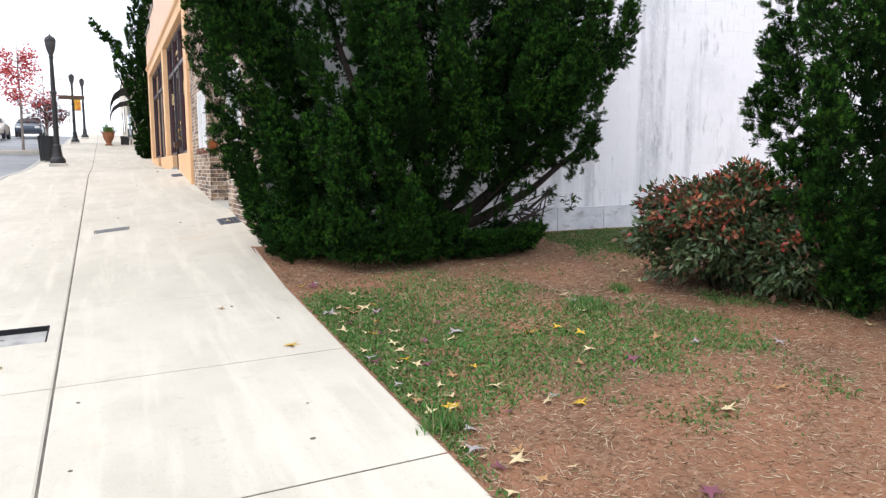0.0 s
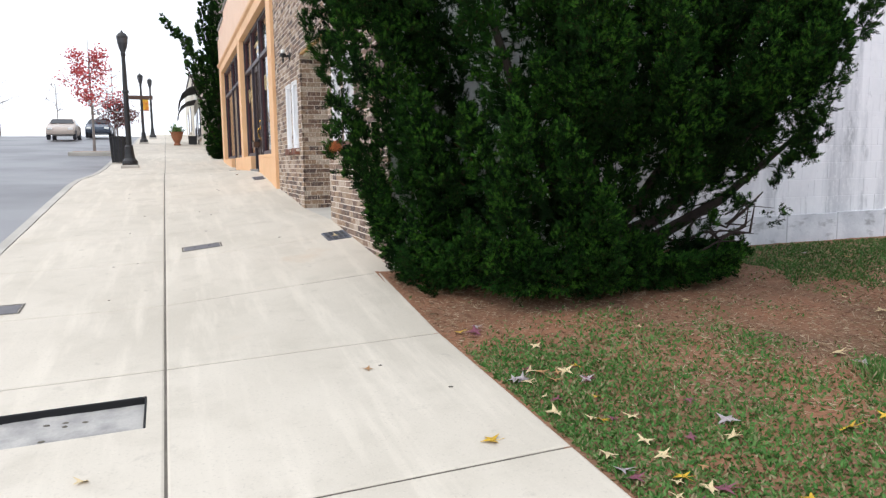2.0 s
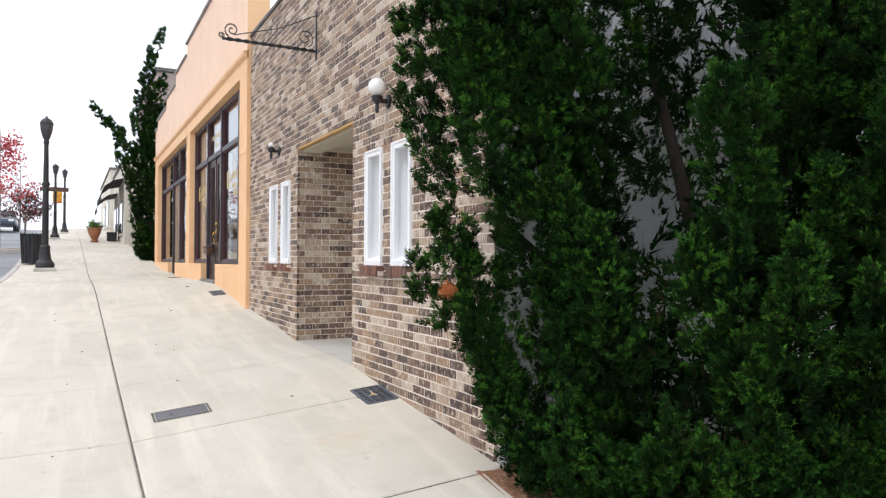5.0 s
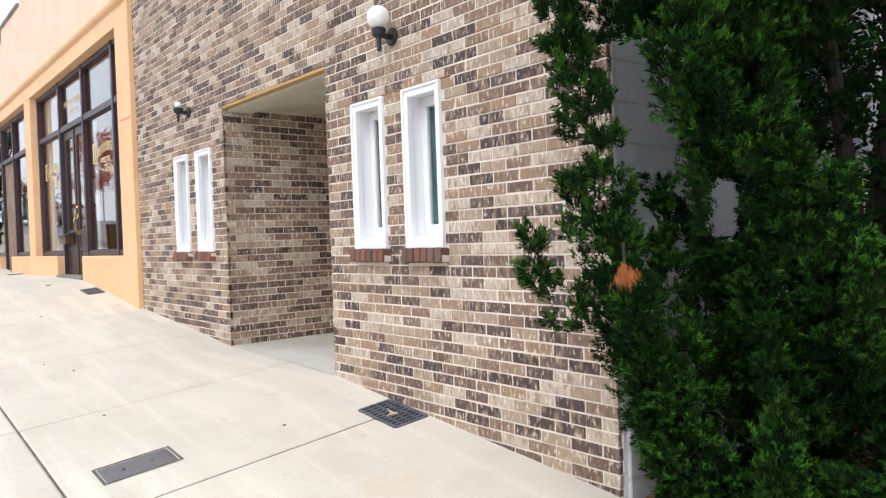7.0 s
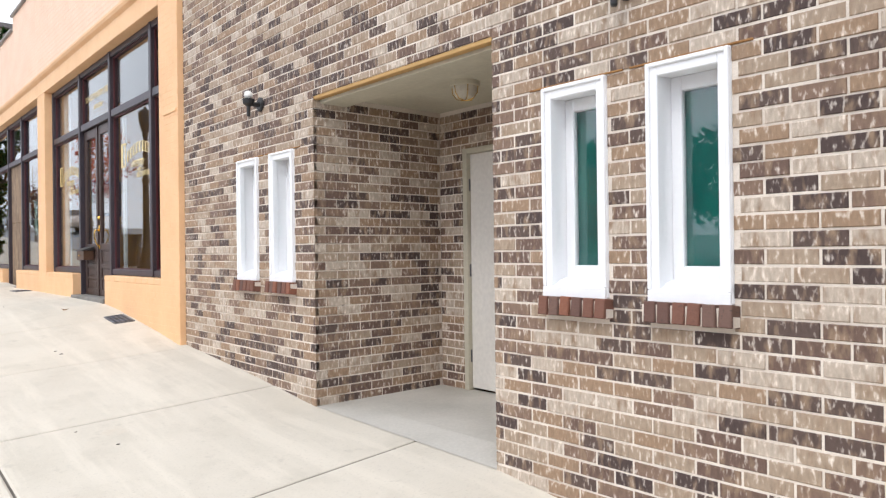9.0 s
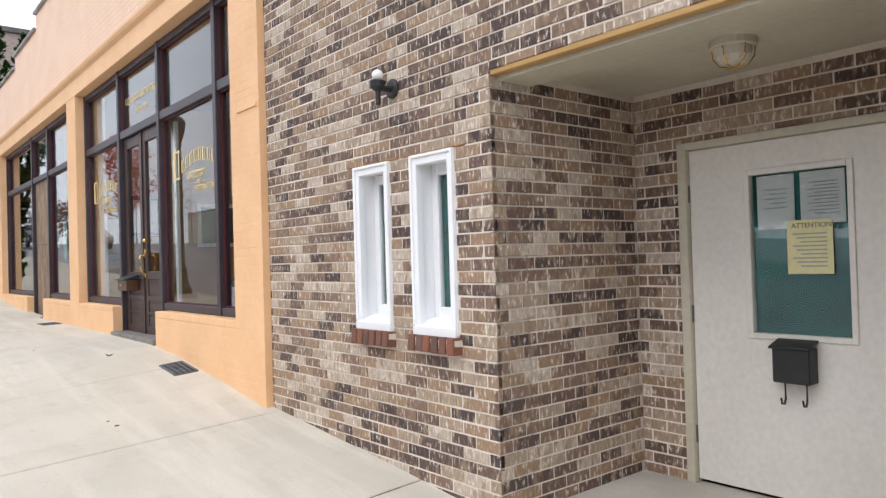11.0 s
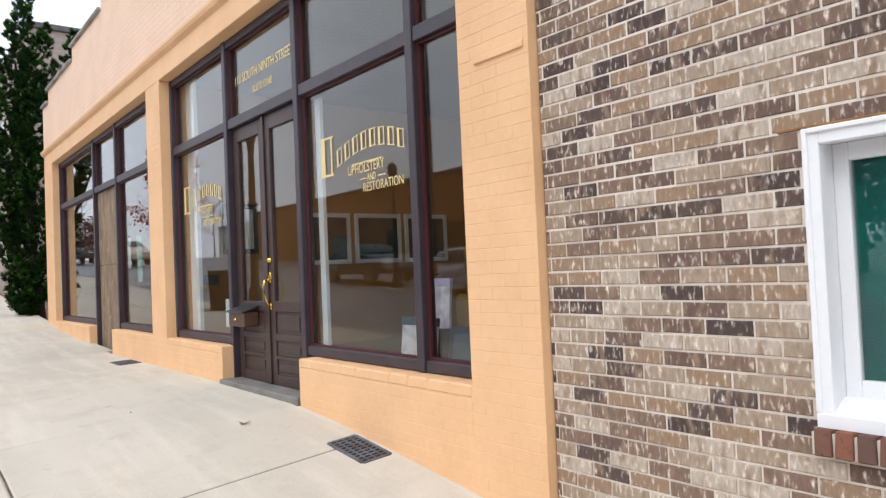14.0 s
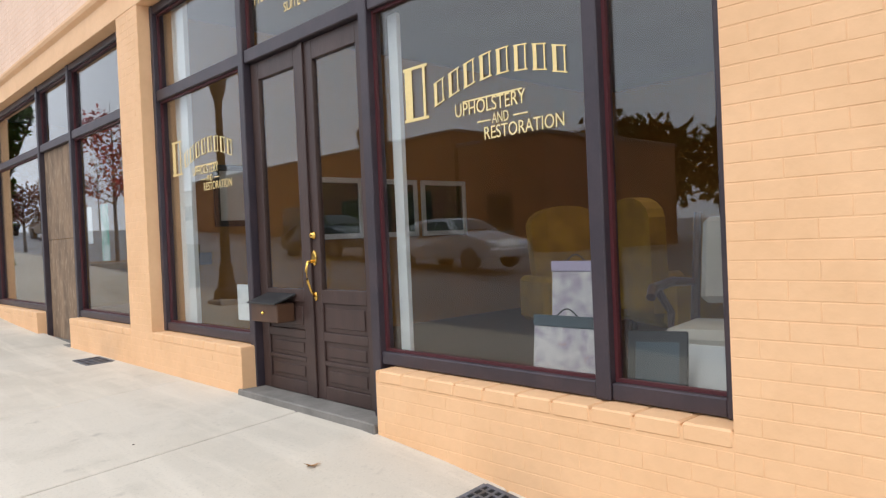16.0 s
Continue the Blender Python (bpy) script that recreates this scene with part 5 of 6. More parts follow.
plumes = []
for i in range(165):
    z = 0.95 + 4.0 * rj.random() ** 0.9
    a = rj.uniform(-180, 4)
    r = reach(a, z) * rj.uniform(0.72, 1.02)
    if i % 4 == 0:
        r *= rj.uniform(0.6, 0.85)
    ca, sa = math.cos(radians(a)), math.sin(radians(a))
    tip = Vector((ROOT[0] + r * ca, min(ROOT[1] + r * sa, 8.5), z))
    rise = rj.uniform(0.45, 0.85)
    low = Vector((ROOT[0] + r * 0.55 * ca, min(ROOT[1] + r * 0.55 * sa, 8.4), max(0.85, z - rise * 1.1)))
    mid = Vector((ROOT[0] + r * 0.86 * ca, min(ROOT[1] + r * 0.86 * sa, 8.45), max(0.9, z - rise * 0.55)))
    if in_gap(*tip) or in_gap(*mid) or (a < -150 and z > 2.2 and i % 2) or (tip.x > 4.5 and z < 1.3 and a > -35):
        continue
    bend = Vector((ca * 0.07 + rj.uniform(-0.07, 0.07), sa * 0.07 + rj.uniform(-0.05, 0.05), rj.uniform(0.2, 0.6)))
    plumes.append(([low, mid, tip, tip + bend], rj.uniform(0.12, 0.24)))
# low skirt that hangs to the ground
for i in range(40):
    a = -178 + 168 * i / 39 + rj.uniform(-2, 2)
    r = reach(a, 0.8) * rj.uniform(0.9, 1.0)
    ca, sa = math.cos(radians(a)), math.sin(radians(a))
    x, y = ROOT[0] + r * ca, ROOT[1] + r * sa
    plumes.append(([(x - 0.5 * ca, y - 0.5 * sa, 1.05), (x - 0.2 * ca, y - 0.2 * sa, 0.90), (x, y, 0.95), (x + 0.05 * ca, y + 0.05 * sa, rj.uniform(1.12, 1.4))], rj.uniform(0.17, 0.23)))
# upright plumes that lean out past the corner of the brick front
plumes += [([(2.3, 8.35, 0.9), (1.9, 8.45, 1.3), (1.76, 8.5, 1.75), (1.68, 8.5, 2.2)], 0.19),
           ([(2.1, 8.3, 1.1), (1.82, 8.45, 1.55), (1.58, 8.42, 2.1), (1.46, 8.4, 2.5), (1.3, 8.42, 2.9), (1.22, 8.48, 3.5)], 0.19),
           ([(1.9, 8.4, 1.5), (1.68, 8.6, 1.72), (1.54, 8.78, 1.9), (1.48, 8.82, 2.2)], 0.15),
           ([(1.8, 8.4, 1.75), (1.62, 8.55, 1.95), (1.56, 8.6, 2.2), (1.55, 8.62, 2.38)], 0.10),
           ([(2.0, 8.4, 2.3), (1.6, 8.5, 2.75), (1.48, 8.4, 3.2), (1.36, 8.42, 3.9), (1.3, 8.45, 4.5)], 0.2),
           ([(2.4, 8.2, 2.6), (1.95, 8.35, 3.0), (1.7, 8.4, 3.5), (1.6, 8.45, 4.3)], 0.22),
           ([(2.4, 8.2, 0.9), (2.05, 8.2, 0.95), (1.86, 8.25, 1.15), (1.82, 8.28, 1.55)], 0.2),
           ([(2.4, 8.1, 0.8), (2.1, 8.1, 0.84), (1.95, 8.15, 0.95), (1.9, 8.15, 1.2)], 0.17),
           ([(2.6, 8.1, 1.5), (2.1, 8.0, 1.9), (1.9, 7.95, 2.3), (1.82, 7.95, 2.75), (1.78, 7.95, 3.3)], 0.22),
           ([(2.5, 7.9, 1.2), (2.15, 7.75, 1.6), (2.0, 7.7, 2.0), (1.95, 7.7, 2.35)], 0.2)]
for i in range(38):
    z = rj.uniform(1.0, 4.3)
    x = float(np.interp(z, (0.9, 1.5, 2.0, 2.9, 3.3, 4.5), (1.9, 1.72, 1.6, 1.42, 1.34, 1.4))) + 0.75 * rj.random() ** 1.6
    y = rj.uniform(7.9, 8.4)
    if in_gap(x, y, z) or in_gap(x, y, z + 0.25):
        continue
    h = rj.uniform(0.4, 0.8)
    plumes.append(([(x + 0.55, 8.3, max(0.85, z - 0.75)), (x + 0.2, y, z - 0.35), (x, y, z), (x - rj.uniform(0.02, 0.14), y + 0.03, z + h)], rj.uniform(0.11, 0.18)))
limbs = [([(3.75, 8.15, 0.6), (3.8, 8.1, 1.1), (3.7, 8.1, 2.2), (3.75, 8.05, 3.6), (3.7, 8.1, 4.8)], 0.17)]
for tx, ty, tz, r in ((5.75, 7.55, 2.05, 0.085), (5.9, 8.0, 2.6, 0.08), (5.2, 7.0, 2.6, 0.08), (4.7, 7.0, 3.4, 0.09), (2.6, 8.0, 3.4, 0.10), (1.9, 8.35, 2.3, 0.08), (2.6, 7.3, 2.2, 0.07), (3.4, 7.1, 2.2, 0.06), (3.2, 7.6, 4.2, 0.08)):
    ax, ay, az = ROOT[0] + 0.1, ROOT[1], 0.86 + 0.05 * len(limbs)
    limbs.append(([(ax, ay, az), (ax + (tx - ax) * 0.3, ay + (ty - ay) * 0.3, az + (tz - az) * 0.16), (ax + (tx - ax) * 0.62, ay + (ty - ay) * 0.62, az + (tz - az) * 0.46), (tx, ty, tz)], r))
for i in range(22):
    x0 = rj.uniform(4.2, 4.9)
    z0 = 0.95 + (x0 - 4.2) * rj.uniform(0.35, 0.6)
    y0 = rj.uniform(7.2, 8.2)
    limbs.append(([(x0, y0, z0), (x0 + rj.uniform(0.05, 0.25), y0 - 0.05, z0 + rj.uniform(-0.1, 0.2)), (x0 + rj.uniform(0.2, 0.5), y0 - rj.uniform(0, 0.2), z0 + rj.uniform(0.0, 0.4))], rj.uniform(0.008, 0.02)))
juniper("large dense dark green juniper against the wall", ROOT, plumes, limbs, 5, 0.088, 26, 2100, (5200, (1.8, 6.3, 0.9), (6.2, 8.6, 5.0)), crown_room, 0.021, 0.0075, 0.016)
dead = thing("dead_twig", "orange dried twig caught in the juniper", "twig", None, None)
rs0 = np.random.default_rng(3)
c = np.array([[1.40, 8.24, 1.99]]) + rs0.normal(size=(14, 3)) * np.array([0.010, 0.010, 0.016])
M["dead"] = mat("dead_needles", rough=0.8, island=("island", [(0.5, (0.42, 0.13, 0.03)), (0.5, (0.30, 0.085, 0.02))]), bump=0)
part("needles", puffs(c, np.tile(np.array([[0.05, -0.1, -1.0]]), (14, 1)), np.full(14, 0.042), rs0, 60, "needles", M["dead"], 0.05, 0.35), None, dead)["kind"] = "stuff"
part("stem", tube(bmesh.new(), [(1.62, 8.42, 2.08), (1.48, 8.3, 2.1), (1.40, 8.24, 1.99)], 0.006, 5), M["bark"], dead)

# tall juniper by the lawn and a twisted one beyond the shops
plumes = []
for i in range(124):
    a, z = rj.uniform(0, 6.28), rj.uniform(0.7, 4.4) if i < 96 else 0.66
    r = float(np.interp(z, (0.7, 1.2, 2.0, 3.0, 4.5), (0.85, 1.15, 1.42, 1.3, 0.8))) * rj.uniform(0.8, 1.0)
    x, y = 6.55 + r * math.cos(a), 4.0 + r * math.sin(a)
    plumes.append(([(6.55 + 0.45 * r * math.cos(a), 4.0 + 0.45 * r * math.sin(a), max(0.8, z - 0.55)), (x, y, z), (x + 0.1 * math.cos(a), y + 0.1 * math.sin(a), z + rj.uniform(0.3, 0.6))], rj.uniform(0.2, 0.28)))
juniper("tall dark green juniper beside the leafy bush", (6.55, 4.0, 0.5), plumes, [([(6.55, 4.0, 0.4), (6.53, 4.0, 2.0), (6.55, 4.02, 4.2)], 0.12)], 6, 0.10, 20, 1500, (2200, (5.9, 3.4, 0.65), (7.2, 4.6, 4.4)))
plumes = []
for tx, tz, r in ((-1.48, 5.35, 0.17), (-1.0, 4.9, 0.17), (-0.62, 4.55, 0.17), (-0.3, 5.15, 0.18), (-0.15, 5.9, 0.18), (0.1, 6.6, 0.2), (0.35, 7.4, 0.24), (0.7, 8.1, 0.22), (0.4, 6.2, 0.28), (0.3, 5.2, 0.3), (-0.5, 3.6, 0.2), (-0.15, 4.1, 0.26), (-0.25, 3.1, 0.24), (0.1, 2.5, 0.3), (-0.15, 1.9, 0.24), (0.1, 1.4, 0.3), (-0.05, 0.9, 0.28), (0.25, 3.2, 0.34), (0.25, 4.3, 0.34), (-0.75, 4.0, 0.16), (0.65, 6.5, 0.3), (1.3, 6.5, 0.24), (0.7, 5.2, 0.4), (1.2, 5.0, 0.36), (0.65, 3.8, 0.42), (0.7, 2.6, 0.42), (0.6, 1.5, 0.4), (0.5, 0.8, 0.4)):
    for k in range(2):
        ox, oy = rj.uniform(-0.07, 0.07), rj.uniform(-0.3, 0.3)
        zb = 2.0 + max(0.05, tz - rj.uniform(1.5, 2.3))
        plumes.append(([(1.8 + tx * 0.2 + ox, 31.0 + oy, zb), (1.72 + tx * 0.5 + ox, 31.0 + oy, zb + (tz - zb + 2.0) * 0.4), (1.67 + tx * 0.85 + ox, 31.0 + oy, zb + (tz - zb + 2.0) * 0.75), (1.65 + tx + ox, 31.0 + oy, 2.0 + tz - rj.uniform(0, 0.4) * k)], r * rj.uniform(0.85, 1.1)))
juniper("twisted tall green juniper between two shop buildings", (1.75, 31.6, 2.0), plumes, [([(2.1, 31.0, 1.9), (2.0, 31.0, 3.4), (2.05, 31.0, 6.4)], 0.14), ([(1.95, 31.0, 2.2), (1.5, 31.0, 4.0), (0.9, 31.0, 5.6)], 0.07)], 7, 0.13, 18, 620, None, None, 0.05, 0.017, 0.02)


def leafy_bush():
    ob = thing("nandina_bush", "leafy green bush with reddening top leaves", "bush")
    rs = np.random.default_rng(17)
    cx, cy, z0 = 5.74, 5.28, lawn_z(5.74, 5.28)
    lobes = ((cx, cy, 0.56, 0.84, 0.66, 0.50, 1.0), (5.95, 4.62, 0.36, 0.5, 0.42, 0.36, 0.35))
    for nm, n, reds in (("leaves", 15000, False), ("red_leaves", 8000, True)):
        ps, ds = [], []
        for lx, ly, lz, ax, ay, az, share in lobes:
            k = int(n * share)
            d = rs.normal(size=(k, 3))
            d /= np.linalg.norm(d, axis=1, keepdims=True)
            r = rs.uniform(0.5, 1.0, (k, 1)) ** 0.5
            lump = 1 + 0.18 * np.sin(d[:, :1] * 7 + 1) + 0.14 * np.sin(d[:, 2:] * 9 + d[:, 1:2] * 6) + 0.10 * np.sin(d[:, 1:2] * 15 + d[:, :1] * 13)
            p = d * r * lump * np.array([[ax, ay, az]])
            if reds:
                ok = p[:, 2] / az + 0.45 * np.sin(p[:, 0] * 6 + p[:, 1] * 3) > 0.42
                p, d = p[ok], d[ok]
            ps.append(p + np.array([[lx, ly, z0 + lz]])), ds.append(d)
        p, d = np.concatenate(ps), np.concatenate(ds)
        ok = p[:, 2] > z0 + 0.03
        p, d = p[ok], d[ok]
        dirs = d + rs.normal(size=p.shape) * 0.7 + np.array([[0, 0, -0.2]])
        part(nm, blades(p, dirs, rs.uniform(0.055, 0.10, len(p)), rs.uniform(0.024, 0.044, len(p)), rs, nm, M["bush_red" if reds else "bush_green"]), None, ob)["kind"] = "stuff"
    for i in range(12):
        a = i * 0.53
        part("stem", tube(bmesh.new(), [(cx + 0.18 * math.cos(a), cy + 0.15 * math.sin(a), z0 - 0.03), (cx + 0.4 * math.cos(a), cy + 0.3 * math.sin(a), z0 + 0.4), (cx + 0.6 * math.cos(a), cy + 0.42 * math.sin(a), z0 + 0.85)], [0.012, 0.009, 0.005], 5), M["bark"], ob)


M["bush_green"] = mat("nandina_green", rough=0.5, island=("island", [(0.4, (0.05, 0.085, 0.030)), (0.3, (0.03, 0.055, 0.020)), (0.2, (0.10, 0.13, 0.055)), (0.1, (0.16, 0.075, 0.045))]), bump=0)
M["bush_red"] = mat("nandina_red", rough=0.5, island=("island", [(0.4, (0.34, 0.05, 0.035)), (0.3, (0.24, 0.075, 0.045)), (0.3, (0.38, 0.13, 0.06))]), bump=0)
leafy_bush()

# ---- lawn cover ----


def lawn_cover():
    rs = np.random.default_rng(31)

    def field(x, y):
        f = 0.45 * noise.noise(Vector((x * 0.8, y * 0.8, 2.0))) + 0.6 * noise.noise(Vector((x * 2.1, y * 2.1, 5.0))) - 0.12
        for cx, cy, rx, ry, k in patches:
            f += k * math.exp(-((x - cx) / rx) ** 2 - ((y - cy) / ry) ** 2)
        return f

    # greener and barer stretches: middle, radii, strength
    patches = ((2.3, 5.5, 0.6, 1.3, 0.5), (3.5, 5.6, 1.2, 0.75, 0.5), (4.4, 4.4, 0.9, 0.5, 0.35), (3.3, 4.1, 0.8, 0.6, 0.2), (6.4, 8.0, 2.2, 0.7, 0.9),
               (2.45, 2.95, 0.55, 0.5, -0.7), (3.8, 2.2, 1.3, 0.8, -0.7), (5.6, 3.7, 1.1, 0.8, -0.7), (5.5, 5.9, 1.3, 0.6, -0.8))

    pts = np.stack([EDGE_X + 0.02 + 7.0 * rs.uniform(0, 1, 230000) ** 1.3, rs.uniform(1.0, 8.6, 230000)], 1)
    green, dry = [], []
    for x, y in pts:
        f = field(x, y)
        bare = y > 6.4 + 0.6 * f + rs.normal() * 0.25 and x < 5.3 + 0.5 * f
        edge = math.exp(-(x - EDGE_X) * 3.2) * 0.55 if y < 6.4 else 0
        wallside = 0.25 if x > 5.0 and y > 7.0 else 0
        if bare and rs.random() > 0.03:
            if rs.random() < 0.45:
                dry.append((x, y))
            continue
        if f + edge + wallside + rs.normal() * 0.2 > 0.07:
            green.append((x, y))
        elif rs.random() < 0.8:
            dry.append((x, y))
    for nm, lst, label in (("grass", green, "patchy short green grass and clover"), ("dry_grass", dry, "thin dry straw and brown needles")):
        p = np.array([(x, y, lawn_z(x, y) - 0.003) for x, y in lst])
        n = len(p)
        if nm == "grass":
            d = rs.normal(size=(n, 3)) * np.array([1, 1, 0.35]) + np.array([0, 0, 0.85])
            me = blades(p, d, rs.uniform(0.018, 0.045, n), rs.uniform(0.009, 0.018, n), rs, nm, M["grass"])
        else:
            d = rs.normal(size=(n, 3)) * np.array([1, 1, 0.10]) + np.array([0, 0, 0.12])
            me = blades(p, d, rs.uniform(0.03, 0.08, n), rs.uniform(0.003, 0.006, n), rs, nm, M["straw"])
        tagged(new(nm, me), label, "grass", kind="stuff")


M["grass"] = mat("lawn_grass", rough=0.7, island=("island", [(0.4, (0.050, 0.155, 0.022)), (0.3, (0.085, 0.195, 0.036)), (0.17, (0.14, 0.19, 0.06)), (0.13, (0.29, 0.24, 0.13))]), bump=0)
M["straw"] = mat("dry_straw", rough=0.9, island=("island", [(0.35, (0.48, 0.39, 0.27)), (0.35, (0.30, 0.20, 0.12)), (0.3, (0.14, 0.075, 0.045))]), bump=0)
lawn_cover()


def maple_leaf(curl):
    bm = bmesh.new()
    out = []
    for i in range(10):
        a = math.pi * 2 * i / 10 + math.pi / 2
        r = (0.06 if i % 2 == 0 else 0.024) * (1.0 if i != 5 else 0.5)
        out.append(bm.verts.new((r * math.cos(a), r * math.sin(a), curl * (r / 0.06) ** 2 * (1 if i % 4 else -0.4))))
    mid = bm.verts.new((0, 0, 0.004))
    for i in range(10):
        bm.faces.new((mid, out[i], out[(i + 1) % 10]))
    tube(bm, [(0, 0, 0.003), (0, -0.03, 0.004), (0.006, -0.065, 0.009)], 0.0012, 4)
    return bm


KINDS = []
for nm, col, lab in (("yellow", (0.62, 0.38, 0.03), "fallen golden yellow maple leaf"), ("pale", (0.66, 0.52, 0.30), "fallen pale cream maple leaf"), ("tan", (0.42, 0.23, 0.10), "fallen tan brown maple leaf"), ("purple", (0.20, 0.06, 0.09), "fallen purple red maple leaf"), ("grey", (0.38, 0.33, 0.33), "fallen faded grey maple leaf")):
    KINDS.append((finish(maple_leaf(0.02), "leaf", mat(nm + "_leaf", col, 0.7, second=tuple(v * 0.75 for v in col), scale=30, grain=80, bump=0.1)), lab))
rl = random.Random(77)


def drop_leaf(x, y, kind, size=1.0, on_lawn=True):
    me, lab = KINDS[kind]
    ob = new("fallen_leaf", me)
    z = (lawn_z(x, y) + 0.02) if x > EDGE_X else walk_z(x, y) + 0.006
    ob.matrix_basis = pose(x, y, z, rl.uniform(-14, 14), rl.uniform(-14, 14), rl.uniform(0, 360)) @ Matrix.Scale(size, 4)
    tagged(ob, lab + (" on the worn lawn" if x > EDGE_X else " on the concrete pavement"), "leaf", "fallen leaves")


for x, y, k, s in ((1.53, 5.43, 0, 1.1), (3.85, 5.06, 1, 0.9), (2.47, 4.06, 1, 1.1), (3.3, 4.22, 1, 0.9), (3.15, 4.75, 0, 1.2), (3.4, 4.75, 0, 0.8), (2.25, 4.6, 3, 1.1), (2.15, 4.75, 0, 0.9), (2.2, 4.95, 1, 0.9), (1.2, 6.6, 2, 0.7), (-0.35, 5.75, 1, 0.9), (1.85, 10.38, 1, 1.0), (2.0, 7.0, 0, 0.9), (2.15, 7.05, 4, 0.9), (2.35, 6.5, 1, 0.8), (1.46, 18.3, 2, 0.9), (2.1, 6.96, 3, 1.1), (2.06, 6.88, 3, 0.8)):
    drop_leaf(x, y, k, s)
for i in range(120):
    y = rl.uniform(1.6, 6.2)
    if i < 62:
        x = EDGE_X + 0.06 + abs(rl.gauss(0, 0.28))
    else:
        x = rl.uniform(2.2, 7.5)
    drop_leaf(x, y, rl.choice((0, 1, 1, 1, 2, 2, 3, 4)), rl.uniform(0.55, 1.15))
for i in range(18):
    drop_leaf(rl.uniform(3.0, 7.5), rl.uniform(6.3, 8.4), rl.choice((1, 1, 2, 4)), rl.uniform(0.5, 0.9))
for i in range(26):
    x, y = rl.uniform(-1.2, 1.8), rl.uniform(2, 22)
    bm = bmesh.new()
    bmesh.ops.create_icosphere(bm, subdivisions=1, radius=rl.uniform(0.006, 0.013))
    for v in bm.verts:
        v.co = Vector((v.co.x * rl.uniform(1, 2), v.co.y, v.co.z * 0.5))
    thing("leaf_crumb", "tiny dark crumb of dead leaf on the pavement", "litter", M["joint"], bm, group="leaf crumbs", at=(x, y, walk_z(x, y) + 0.003))
tuft_rs = np.random.default_rng(9)
for x, y, r, n in ((3.95, 5.15, 0.16, 420), (1.98, 3.75, 0.12, 260), (4.6, 5.5, 0.1, 160)):
    p = np.array([(x, y, lawn_z(x, y))]) + tuft_rs.normal(size=(n, 3)) * np.array([r * 0.5, r * 0.5, 0])
    p[:, 2] = [lawn_z(q[0], q[1]) for q in p]
    me = blades(p, tuft_rs.normal(size=(n, 3)) * 0.5 + np.array([0, 0, 1]), tuft_rs.uniform(0.05, 0.11, n), tuft_rs.uniform(0.006, 0.012, n), tuft_rs, "grass_tuft", M["grass"])
    tagged(new("grass_tuft", me), "taller tuft of green grass on the lawn", "grass", "grass tufts", kind="stuff")

# ---- street furniture ----


def street_lamp(x, y):
    ob = thing("street_lamp", "black cast iron street lamp with a dark acorn top", "street lamp", group="street lamps", at=(x, y, walk_z(x, y)))
    part("footing", boxed(-0.26, 0.26, -0.26, 0.26, -0.1, 0.09, bevel=0.02), M["kerb"], ob, "square concrete footing")
    part("base", lathe(bmesh.new(), [(0.22, 0.09), (0.235, 0.14), (0.22, 0.22), (0.16, 0.30), (0.135, 0.42), (0.12, 0.60), (0.125, 0.66), (0.10, 0.70)], 16), M["black"], ob)
    part("pole", lathe(bmesh.new(), [(0.085, 0.70), (0.08, 1.4), (0.07, 2.6), (0.055, 3.42), (0.07, 3.44), (0.075, 3.50), (0.06, 3.53)], 12), M["black"], ob)
    part("collar", lathe(bmesh.new(), [(0.085, 2.30), (0.10, 2.33), (0.10, 2.37), (0.085, 2.40)], 12), M["black"], ob)
    part("lantern", lathe(bmesh.new(), [(0.06, 3.53), (0.11, 3.66), (0.15, 3.82), (0.16, 3.95)], 14), M["smoke"], ob)
    part("cap", lathe(bmesh.new(), [(0.17, 3.95), (0.165, 4.02), (0.12, 4.10), (0.05, 4.14), (0.015, 4.2)], 14), M["black"], ob)
    return ob


M["smoke"] = mat("grey_lantern", (0.05, 0.05, 0.055), 0.3, grain=20, bump=0)
lamp = street_lamp(-1.02, 26.9)
for x, y in ((-1.2, 49.7), (-0.8, 57.0), (-8.3, 32.5),):
    copy_thing(lamp, pose(x, y, walk_z(x, y) if x > KERB_X else road_z(x, y)))
tb = thing("litter_bin", "black slatted metal litter bin by the kerb", "bin", at=(-1.42, 29.6, walk_z(-1.42, 29.6)))
part("liner", lathe(bmesh.new(), [(0.25, 0.03), (0.26, 0.85)], 16), M["ink"], tb)
for i in range(20):
    a = i * math.pi / 10
    s = boxed(-0.008, 0.008, -0.025, 0.025, 0.02, 0.92, bevel=0.002)
    s.transform(pose(0, 0, 0, 0, 0, math.degrees(a)) @ pose(0.285, 0, 0, 0, 3, 0))
    part("slat", s, M["black"], tb)
for z in (0.06, 0.88):
    part("hoop", lathe(bmesh.new(), [(0.275, z - 0.02), (0.30, z - 0.02), (0.30, z + 0.02), (0.275, z + 0.02)], 20, cap=False), M["black"], tb)


